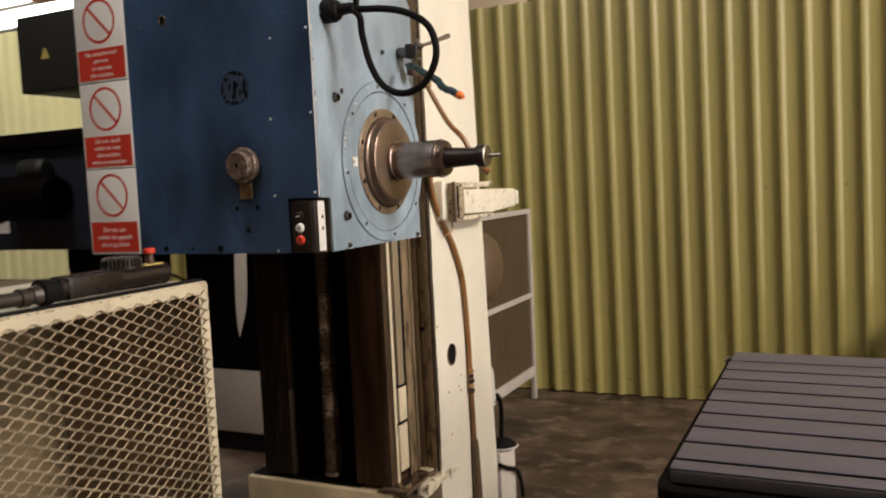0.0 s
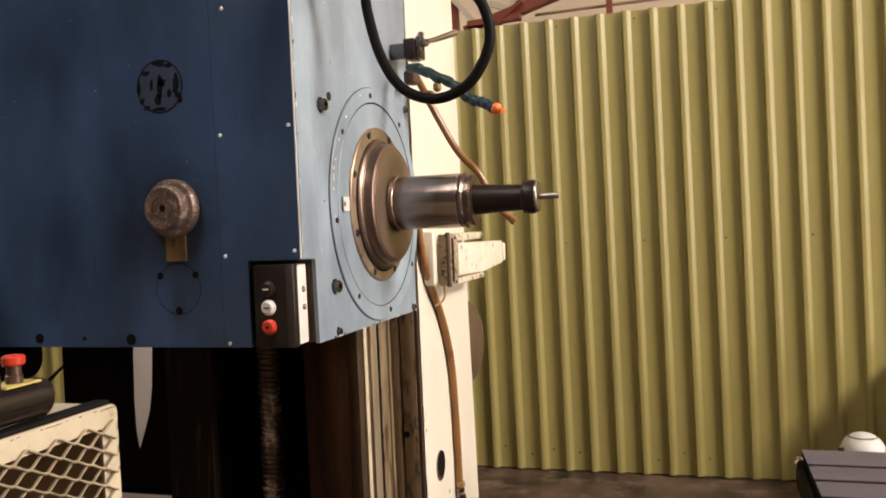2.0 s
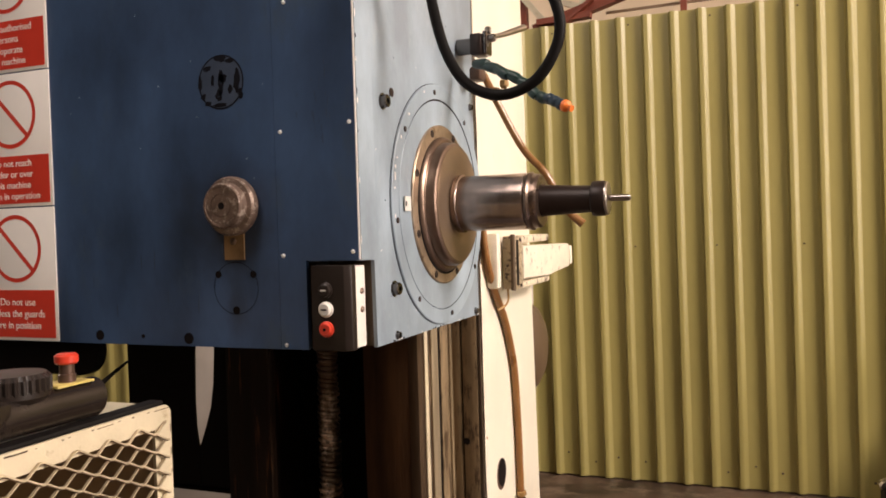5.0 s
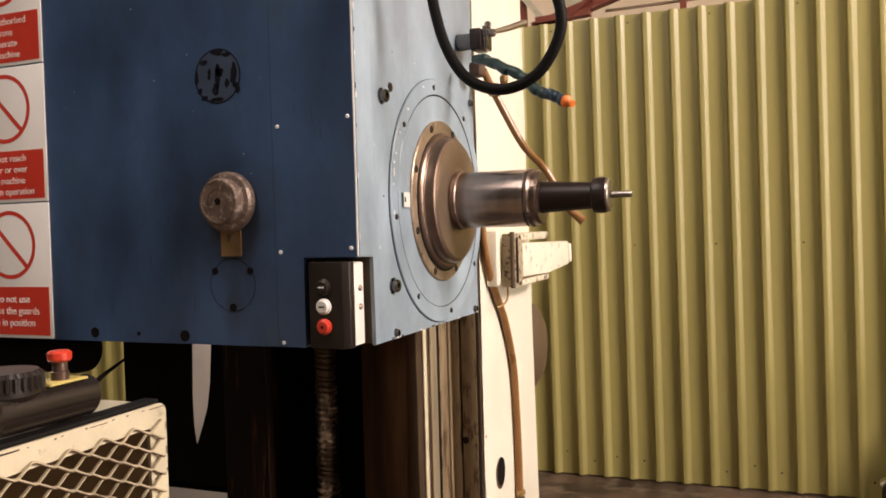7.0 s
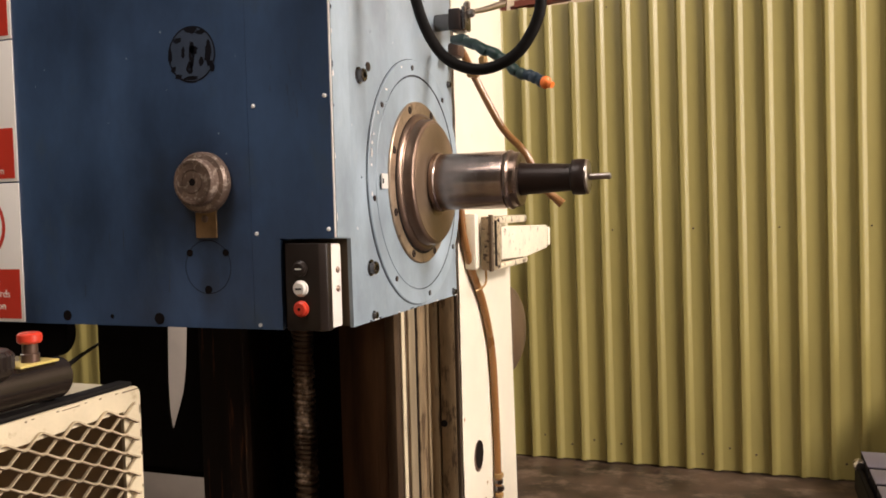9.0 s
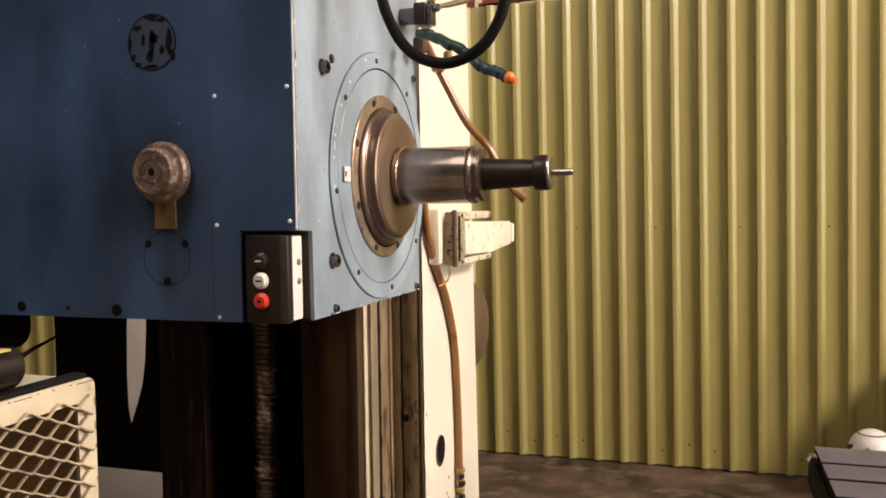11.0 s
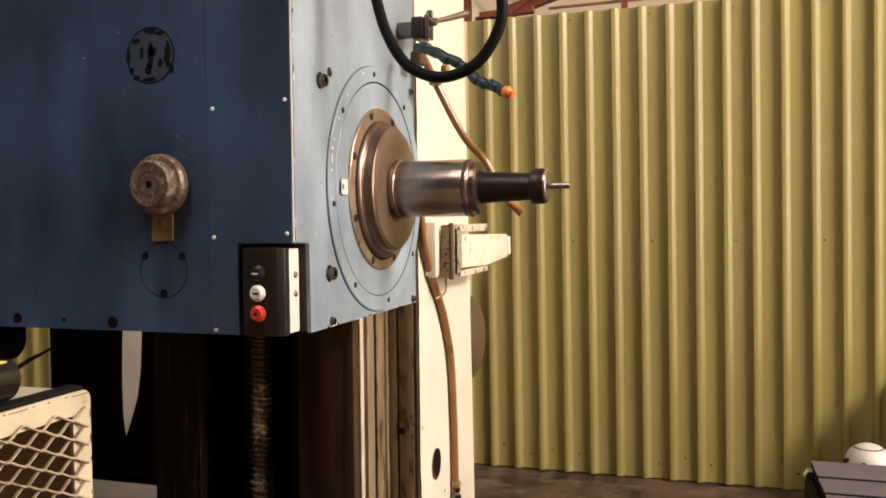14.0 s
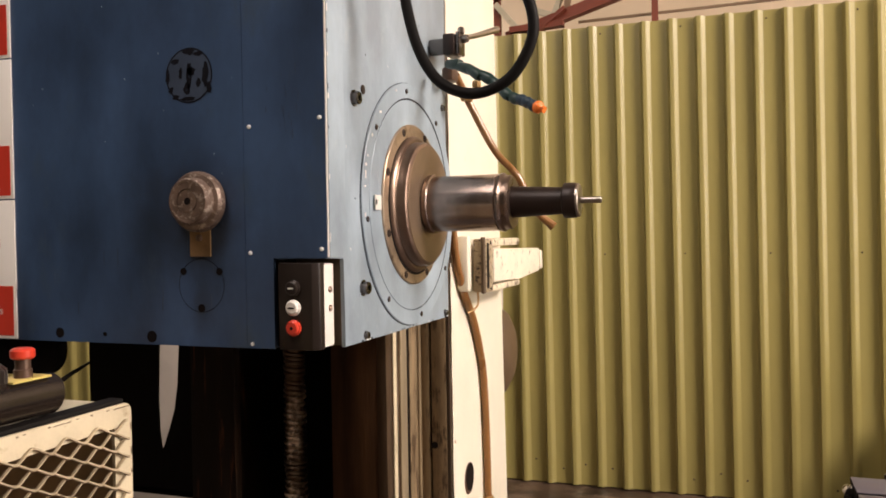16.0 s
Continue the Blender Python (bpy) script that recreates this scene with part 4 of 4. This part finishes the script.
part("collar", turned_bm([(0.017, 0), (0.022, 0.002), (0.022, 0.024), (0.017, 0.026)], at(-1.372, 1.685, 1.632, pose(0, 0, 0, -90, 0, 0)), 24), "pendantrod", pendant)
part("coupling", turned_bm([(0.024, 0), (0.031, 0.004), (0.031, 0.026), (0.028, 0.032), (0.028, 0.05)], at(-1.372, 1.738, 1.638, pose(0, 0, 0, -90, 0, 0)), 24), "rubber", pendant)
part("stub", turned_bm([(0.020, 0), (0.024, 0.022)], at(-1.372, 1.718, 1.634, pose(0, 0, 0, -90, 0, 0)), 24), "pendantrod", pendant)
part("wheel_boss", turned_bm([(0.030, 0), (0.050, 0.022), (0.050, 0.030)], at(-1.388, 2.006, 1.642), 32), "plastic", pendant)
part("front_step", prism_bm([(1.80, 1.615), (1.93, 1.615), (1.965, 1.650), (1.965, 1.664), (1.80, 1.664)], 0.012, at(-1.352, 0, 0) @ Matrix(((0, 0, 1, 0), (1, 0, 0, 0), (0, 1, 0, 0), (0, 0, 0, 1))), 0.002), "pendantbody", pendant, "raised panel on the pendant side")
part("label_plate", box_bm(-1.396, -1.350, 2.050, 2.118, 1.666, 1.6695, 0.001), "yellow", pendant, "yellow label plate")
stop = part("emergency_stop", turned_bm([(0.014, 0), (0.0165, 0.003), (0.0165, 0.012), (0.013, 0.015)], at(-1.370, 2.086, 1.696), 28), "red", pendant, "red mushroom emergency stop")
part("stem", turned_bm([(0.0125, 0), (0.0125, 0.012), (0.0105, 0.013), (0.0105, 0.028)], at(-1.370, 2.086, 1.669), 20), "stemmetal", stop, "brown metal stem")
bm = bmesh.new()
n = 120
rings = []
for z, dr in ((0.002, 0), (0.021, 0), (0.027, -0.007), (0.028, -0.03)):
    rings.append([bm.verts.new((-1.388 + (0.052 + dr - (0.004 if (i // 2) % 2 and dr > -0.005 else 0)) * math.cos(2 * math.pi * i / n), 2.006 + (0.052 + dr - (0.004 if (i // 2) % 2 and dr > -0.005 else 0)) * math.sin(2 * math.pi * i / n), 1.668 + z)) for i in range(n)])
for a, b in zip(rings, rings[1:]):
    for i in range(n):
        bm.faces.new((a[i], a[(i + 1) % n], b[(i + 1) % n], b[i]))
bm.faces.new(rings[-1])
part("hand_wheel", bm, "plastic", pendant, "dark ribbed pulse wheel", 20)
cord = thing("pendant_cord", "thin black cord running from the pendant", "cord")
part("cord", tube_bm([(-1.385, 2.13, 1.636), (-1.44, 2.20, 1.626), (-1.738, 2.55, 1.58), (-2.475, 3.4, 1.45), (-2.846, 3.9, 1.415)], 0.0045, 10, 6), "dark", cord)

# ---- T slot table ----
table = thing("machine_table", "grey planed cast-iron machine table with T-slots", "machine table")
TX, TY0, TY1, TZ = -0.102, 2.548, 4.03, 1.090
SLOTS = [2.627 + 0.1527 * k for k in range(9)]
# black body and rib sides put the T-slots' shade into the colour
part("body", box_bm(TX, 2.4, TY0, TY1, 0.72, TZ - 0.035, 0.006), "slot", table, "table body, black for the shade in the slots")
edges = [TY0] + SLOTS + [TY1]
for a, b in zip(edges, edges[1:]):
    y0, y1 = a + (0.010 if a > TY0 else 0.002), b - 0.010
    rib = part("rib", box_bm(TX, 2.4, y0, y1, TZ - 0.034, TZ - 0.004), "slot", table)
    part("slab", box_bm(TX, 2.4, y0, y1, TZ - 0.0035, TZ, 0.001), "table", rib)
bm = prism_bm([(TX - 0.006, TY1 - 0.06), (TX - 0.024, TY1 - 0.06), (TX - 0.024, TY0 - 0.02), (TX - 0.020, TY0 - 0.06), (TX - 0.012, TY0 - 0.085), (TX + 0.03, TY0 - 0.095), (2.4, TY0 - 0.095), (2.4, TY0 - 0.06), (TX + 0.03, TY0 - 0.06), (TX + 0.005, TY0 - 0.04), (TX - 0.006, TY0 - 0.01)], 0.08, at(0, 0, TZ - 0.105), 0.004)
part("front_edge", box_bm(TX + 0.002, 2.39, TY0 - 0.004, TY0 + 0.0015, TZ - 0.036, TZ - 0.005, 0.002), "tableedge", table, "dull grey front edge of the table")
part("trough_rim", bm, "dark", table, "black coolant trough rim along the table edge")
part("trough_end", turned_bm([(0.012, 0), (0.017, 0.006), (0.017, 0.03), (0.010, 0.04)], at(TX - 0.014, TY1 - 0.110, TZ - 0.020, pose(0, 0, 0, -90, 0, 0)), 16), "steel", table, "worn bright end of the trough rim")
part("pedestal", box_bm(0.25, 2.1, 2.75, 3.85, 0.0, 0.72), "cream", table)

# ---- cable loop and plug ----
plug = thing("cable_plug", "black plug with a looped rubber cable", "plug")
part("plug_body", turned_bm([(0.036, 0), (0.036, 0.035), (0.028, 0.050), (0.018, 0.055), (0.016, 0.10), (0.012, 0.105)], at(-1.125, 2.632, 2.388, ALONG_X), 28), "rubber", plug)
part("cable", tube_bm([(-1.03, 2.64, 2.385), (-1.012, 2.65, 2.36), (-1.013, 2.66, 2.31), (-0.988, 2.66, 2.214), (-0.945, 2.66, 2.147), (-0.878, 2.66, 2.121), (-0.812, 2.66, 2.143), (-0.772, 2.66, 2.20), (-0.766, 2.66, 2.255), (-0.790, 2.66, 2.312), (-0.850, 2.66, 2.353), (-0.93, 2.66, 2.377), (-1.03, 2.645, 2.385)], 0.0105, 14, 8), "rubber", plug, "black rubber cable loop")
part("cap", turned_bm([(0.010, 0), (0.010, 0.03), (0.030, 0.033), (0.030, 0.043), (0.016, 0.050)], at(-1.02, 2.645, 2.385), 24), "rubber", plug)

# ---- coolant nozzle ----
nozzle = thing("coolant_nozzle", "segmented green and blue coolant hose with orange tip", "coolant hose")
part("valve_block", box_bm(-1.085, -1.056, 3.07, 3.13, 2.292, 2.342, 0.004), "black", nozzle, "black valve block")
part("valve_cap", box_bm(-1.0555, -1.044, 3.078, 3.122, 2.292, 2.348, 0.004), "boltsteel", nozzle)
part("valve_screw", turned_bm([(0.009, 0), (0.009, 0.010), (0.006, 0.014)], at(-1.047, 3.10, 2.346), 8), "steel", nozzle)
part("valve_stem", turned_bm([(0.010, 0), (0.010, 0.012), (0.007, 0.016)], at(-1.044, 3.10, 2.332, ALONG_X), 10), "steel", nozzle)
part("manifold", box_bm(-1.100, -1.070, 3.10, 3.15, 2.236, 2.270, 0.008), "manifoldiron", nozzle, "dark rusty hose manifold")
part("union", turned_bm([(0.014, 0), (0.018, 0.006), (0.018, 0.024), (0.012, 0.03)], at(-1.06, 3.18, 2.195), 8), "brass", nozzle, "brass hose union")
part("union_nut", turned_bm([(0.010, 0), (0.013, 0.004), (0.013, 0.014), (0.009, 0.018)], at(-1.040, 3.17, 2.232, ALONG_X), 6), "brass", nozzle, "brass nut")
part("pipe_stub", turned_bm([(0.020, 0), (0.020, 0.045)], at(-1.125, 3.10, 2.317, ALONG_X), 20), "boltsteel", nozzle)
part("lever", tube_bm([(-1.036, 3.10, 2.335), (-1.024, 3.16, 2.352), (-1.005, 3.27, 2.389)], lambda t: 0.005 + 0.004 * t, 10, 4), "steel", nozzle, "thin bright valve lever")
SEG = smooth_path([(-1.060, 3.045, 2.262), (-0.993, 3.0, 2.236), (-0.938, 2.985, 2.203), (-0.891, 2.97, 2.164), (-0.857, 2.955, 2.148), (-0.829, 2.945, 2.134)], 2)
for i, (p, q) in enumerate(zip(SEG, SEG[1:])):
    d = (q - p)
    m = Matrix.Translation(p) @ d.to_track_quat("Z", "X").to_matrix().to_4x4() @ pose(0, 0, 0, 7 * math.sin(2.1 * i), 7 * math.cos(1.7 * i), 0)
    L = d.length
    part("segment", turned_bm([(0.0100, -0.005), (0.0110, L * 0.1), (0.0126, L * 0.45), (0.0130, L * 0.75), (0.0116, L * 0.95), (0.0100, L + 0.003)], m, 16), "green" if i < 7 else "navy", nozzle)
d = (SEG[-1] - SEG[-3])
m = Matrix.Translation(SEG[-1]) @ d.to_track_quat("Z", "X").to_matrix().to_4x4()
part("tip", turned_bm([(0.0105, -0.003), (0.0135, 0.002), (0.0135, 0.009), (0.010, 0.014), (0.0075, 0.016), (0.0075, 0.024)], m, 16), "orange", nozzle, "orange nozzle tip")

# ---- hoses on the column ----
hose = thing("oil_hose", "amber-brown hose hanging down the column side", "hose")
part("line", tube_bm([(-1.186, 3.409, 1.954), (-1.186, 3.438, 1.807), (-1.186, 3.501, 1.702), (-1.186, 3.612, 1.582), (-1.186, 3.692, 1.428), (-1.186, 3.718, 1.25), (-1.186, 3.726, 1.14), (-1.186, 3.729, 1.05), (-1.186, 3.731, 0.97)], 0.0115, 12, 6), "hose", hose)
part("lower_line", tube_bm([(-1.186, 3.731, 0.975), (-1.186, 3.735, 0.88), (-1.186, 3.739, 0.78), (-1.186, 3.744, 0.66)], 0.0115, 12, 6), "lowhose", hose, "darker brown lower hose")
for z, r, mat in ((1.004, 0.0165, "brass"), (0.984, 0.0140, "boltsteel"), (0.962, 0.0175, "boltsteel"), (0.940, 0.0150, "brass"), (0.918, 0.0165, "boltsteel")):
    part("fitting", turned_bm([(r - 0.003, 0), (r, 0.003), (r, 0.013), (r - 0.003, 0.016)], at(-1.184, 3.731, z), 8), mat, hose, "small greasy union")
hose2 = thing("coolant_pipe", "amber-brown bent hose beside the spindle", "hose")
part("line", tube_bm([(-1.085, 3.17, 2.26), (-1.078, 3.19, 2.235), (-1.063, 3.2, 2.197), (-1.002, 3.22, 2.073), (-0.947, 3.23, 2.007), (-0.905, 3.25, 1.92), (-0.862, 3.265, 1.876)], lambda t: 0.0095 if t < 0.9 else 0.0095 + 0.03 * (t - 0.9), 12, 6), "hose", hose2)

# ---- limit switch arm on the column ----
arm = thing("limit_switch_arm", "cream-painted hinged bracket with chipped edges on the column", "bracket")
part("mounting_plate", box_bm(-1.20, -1.162, 3.482, 3.521, 1.692, 1.856, 0.010), "cream", arm)
part("hinge", box_bm(-1.160, -1.118, 3.522, 3.592, 1.688, 1.846, 0.005), "hingepaint", arm, "chipped stained hinge leaf")
part("hinge_slot", box_bm(-1.140, -1.1165, 3.526, 3.545, 1.700, 1.834), "slot", arm, "", 0)
part("hinge_pin", turned_bm([(0.007, 0), (0.007, 0.165)], at(-1.126, 3.516, 1.686), 12), "grime", arm)
for z in (1.834, 1.698):
    part("hinge_screw", turned_bm([(0.005, 0), (0.005, 0.002), (0.003, 0.003)], at(-1.118, 3.562, z, ALONG_X), 10), "slot", arm)
part("ear", box_bm(-1.172, -1.120, 3.594, 3.92, 1.822, 1.846, 0.006), "chipped", arm)
part("ear", box_bm(-1.172, -1.120, 3.594, 3.92, 1.686, 1.706, 0.006), "chipped", arm)
bm = prism_bm([(3.60, 1.712), (3.90, 1.708), (4.20, 1.720), (4.20, 1.806), (3.60, 1.816)], 0.055, at(-1.172, 0, 0) @ Matrix(((0, 0, 1, 0), (1, 0, 0, 0), (0, 1, 0, 0), (0, 0, 0, 1))), 0.006)
part("arm", bm, "armpaint", arm, "cream arm with chipped lower corner")
part("end_cap", box_bm(-1.172, -1.114, 4.202, 4.238, 1.728, 1.797, 0.006), "cream", arm)
part("wire_hook", tube_bm([(-1.150, 3.535, 1.69), (-1.150, 3.535, 1.655), (-1.155, 3.518, 1.640), (-1.162, 3.50, 1.634), (-1.168, 3.49, 1.630)], 0.0032, 8, 5), "brass", arm, "thin bent wire under the bracket")

# ---- behind the column ----
motor = thing("motor_cover", "brown domed motor cover behind the column", "motor")
part("dome", turned_bm([(0.19, -0.15), (0.188, -0.05), (0.176, 0.0), (0.150, 0.038), (0.11, 0.060), (0.06, 0.072), (0.02, 0.075)], at(-1.285, 4.165, 1.42, ALONG_X), 40), "motorpaint", motor)
part("mount", box_bm(-1.50, -1.34, 3.96, 4.15, 1.32, 1.52, 0.006), "cream", motor)
screen = thing("wire_screen", "grey-framed mesh screen panel standing by the wall", "screen")
for z0, z1 in ((0.20, 0.28), (0.86, 0.90), (1.56, 1.60)):
    part("rail", box_bm(-2.07, -2.03, 5.4, 6.92, z0, z1, 0.004), "greybox", screen)
part("post", box_bm(-2.07, -2.03, 6.92, 6.96, 0.0, 1.60, 0.004), "greybox", screen)
part("panel", box_bm(-2.06, -2.05, 5.4, 6.92, 0.28, 1.56), "grime", screen, "brown dusty infill panel")

# ---- under and beside the headstock ----
cabinet = thing("grey_cabinet", "plain grey steel cabinet standing well behind the machine", "cabinet")
part("body", box_bm(-3.90, -2.75, 5.0, 5.5, 0.142, 1.62, 0.01), "greybox", cabinet)
part("plinth", box_bm(-3.86, -2.79, 5.03, 5.47, 0.0, 0.14), "slot", cabinet)
apron = thing("rubber_apron", "black rubber way cover with a tapered slit under the headstock", "way cover")
slit = [(-2.150, 1.66), (-2.163, 1.50), (-2.168, 1.35), (-2.166, 1.25), (-2.158, 1.195), (-2.146, 1.205), (-2.125, 1.26), (-2.105, 1.32), (-2.092, 1.40), (-2.085, 1.50), (-2.078, 1.66)]
SHEET_Y = at(0, 3.368, 0, TO_FRONT)
part("curtain", prism_bm([(-2.437, 1.66), (-2.437, 1.046), (-2.1525, 1.046), (-2.1525, 1.193)] + slit[4::-1], 0.008, SHEET_Y), "rubber", apron)
part("curtain", prism_bm([(-1.925, 1.66), (-1.925, 1.046), (-2.1515, 1.046), (-2.1515, 1.193)] + slit[5:], 0.008, SHEET_Y), "rubber", apron)
part("hem", box_bm(-2.436, -1.926, 3.355, 3.359, 1.047, 1.062, 0.001), "dark", apron, "stiff black hem along the lower edge")

tail = thing("headstock_drive", "dark blue drive housing behind the headstock", "drive housing")
part("housing", box_bm(-4.6, -2.10, 2.90, 3.30, 1.64, 2.07, 0.01), "navypaint", tail)
part("lid", box_bm(-4.62, -2.10, 2.86, 3.32, 2.072, 2.14, 0.01), "dark", tail, "black lid of the drive housing")
part("motor", turned_bm([(0.075, 0), (0.095, 0.02), (0.095, 0.33), (0.080, 0.36)], at(-2.96, 2.83, 1.865, ALONG_X), 28), "dark", tail, "dark drive motor")
part("terminal_cover", turned_bm([(0.03, 0), (0.045, 0.02), (0.045, 0.13), (0.03, 0.15)], at(-2.84, 2.86, 1.985, ALONG_X), 20), "darkbox", tail)
part("notice", box_bm(-3.15, -3.0, 2.894, 2.899, 1.715, 1.89), "signwhite", tail, "small white notice")
part("notice_mark", box_bm(-3.12, -3.03, 2.891, 2.8935, 1.76, 1.84), "slot", tail)
guard_line = [(-2.168, 1.638)] + [(-2.238 + 0.070 * math.cos(radians(-9 * k)), 1.560 + 0.070 * math.sin(radians(-9 * k))) for k in range(11)]
guard_line += [(-2.655 + 0.075 * math.cos(radians(-90 - 9 * k)), 1.565 + 0.075 * math.sin(radians(-90 - 9 * k))) for k in range(11)] + [(-2.73, 1.638)]
part("belt_guard", prism_bm(guard_line, 0.03, at(0, 2.99, 0, TO_FRONT), 0.004), "dark", tail, "black rounded belt guard under the drive housing")
electric = thing("electrical_box", "charcoal electrical box with yellow warning triangle", "electrical box")
part("box", box_bm(-2.855, -2.12, 2.90, 3.25, 2.31, 2.628, 0.008), "darkbox", electric)
part("bracket", box_bm(-2.60, -2.30, 3.0, 3.2, 2.14, 2.31, 0.004), "darkbox", electric)
part("warning_triangle", prism_bm([(-0.026, -0.022), (0.026, -0.022), (0, 0.026)], 0.002, at(-2.69, 2.899, 2.464, TO_FRONT)), "yellow", electric, "yellow warning triangle")

drum = thing("plastic_drum", "white plastic drum with a clamped domed lid near the sheet wall", "drum")
DX, DY, DR, DT = 0.535, 6.8, 0.13, 0.462
dome = [(DR * math.cos(radians(9 * k)), DT - 0.115 + 0.115 * math.sin(radians(9 * k))) for k in range(10)]
part("body", turned_bm([(DR - 0.012, 0), (DR - 0.004, 0.02), (DR - 0.004, DT - 0.135), (DR - 0.012, DT - 0.118)], at(DX, DY, 0.0), 40), "white", drum)
part("lid", turned_bm(dome[:9] + [(0.012, DT)], at(DX, DY, 0.0), 40), "white", drum, "domed white lid")
part("lid_groove", turned_bm([(0.62 * DR, 0), (0.66 * DR, 0.004), (0.60 * DR, 0.010)], at(DX, DY, DT - 0.031), 40, None, False), "bed", drum, "grey groove round the lid")
part("lid_rim", turned_bm([(DR - 0.002, 0), (DR + 0.010, 0.003), (DR + 0.012, 0.010), (DR + 0.010, 0.017), (DR - 0.002, 0.020)], at(DX, DY, DT - 0.128), 40, None, False), "white", drum, "rolled white rim of the lid")
for a in (200, -20, 250):
    clamp = box_bm(-0.016, 0.016, -0.010, 0.010, -0.025, 0.020, 0.003)
    clamp.transform(at(DX, DY, DT - 0.110) @ pose(0, 0, 0, 0, 0, a) @ at(DR + 0.010, 0, 0))
    part("clamp", clamp, "plastic", drum, "black lid clamp")
# dark block of unknown make, its depth chosen to shade the wall
board = thing("dark_block", "low dark block by the sheet wall, sized to shade it", "cabinet")
bm = prism_bm([(0.88, 0.081), (1.66, 0.081), (1.66, 0.98), (0.97, 0.98), (0.88, 0.88)], 0.42, at(0, 7.14, 0, TO_FRONT), 0.012)
part("body", bm, "plastic", board)
part("plinth", box_bm(0.92, 1.58, 6.74, 7.12, 0.0, 0.08, 0.004), "slot", board)

# ---- junction box and cables at the column foot ----
junction = thing("junction_box", "white junction box with black plug behind the column", "junction box")
part("box", box_bm(-1.48, -1.40, 4.56, 4.78, 0.0, 0.345, 0.008), "greybox", junction)
part("plug", turned_bm([(0.080, 0), (0.082, 0.02), (0.060, 0.04), (0.030, 0.055)], at(-1.44, 4.68, 0.345), 20), "rubber", junction, "black cable plug")
part("rim", turned_bm([(0.092, 0), (0.095, 0.006), (0.092, 0.012)], at(-1.44, 4.68, 0.352), 20, None, False), "greybox", junction)
part("conduit", tube_bm([(-1.43, 4.50, 0.60), (-1.43, 4.50, 0.80), (-1.43, 4.53, 0.83), (-1.43, 4.56, 0.79), (-1.43, 4.57, 0.62)], 0.010, 10, 5), "white", junction, "white conduit")
part("cable", tube_bm([(-1.43, 4.57, 0.63), (-1.43, 4.62, 0.66), (-1.43, 4.67, 0.58), (-1.44, 4.68, 0.385)], 0.013, 10, 6), "rubber", junction)
part("cable", tube_bm([(-1.39, 4.52, 0.30), (-1.385, 4.62, 0.25), (-1.38, 4.74, 0.20), (-1.38, 4.80, 0.12), (-1.38, 4.83, 0.012)], 0.012, 10, 6), "rubber", junction)
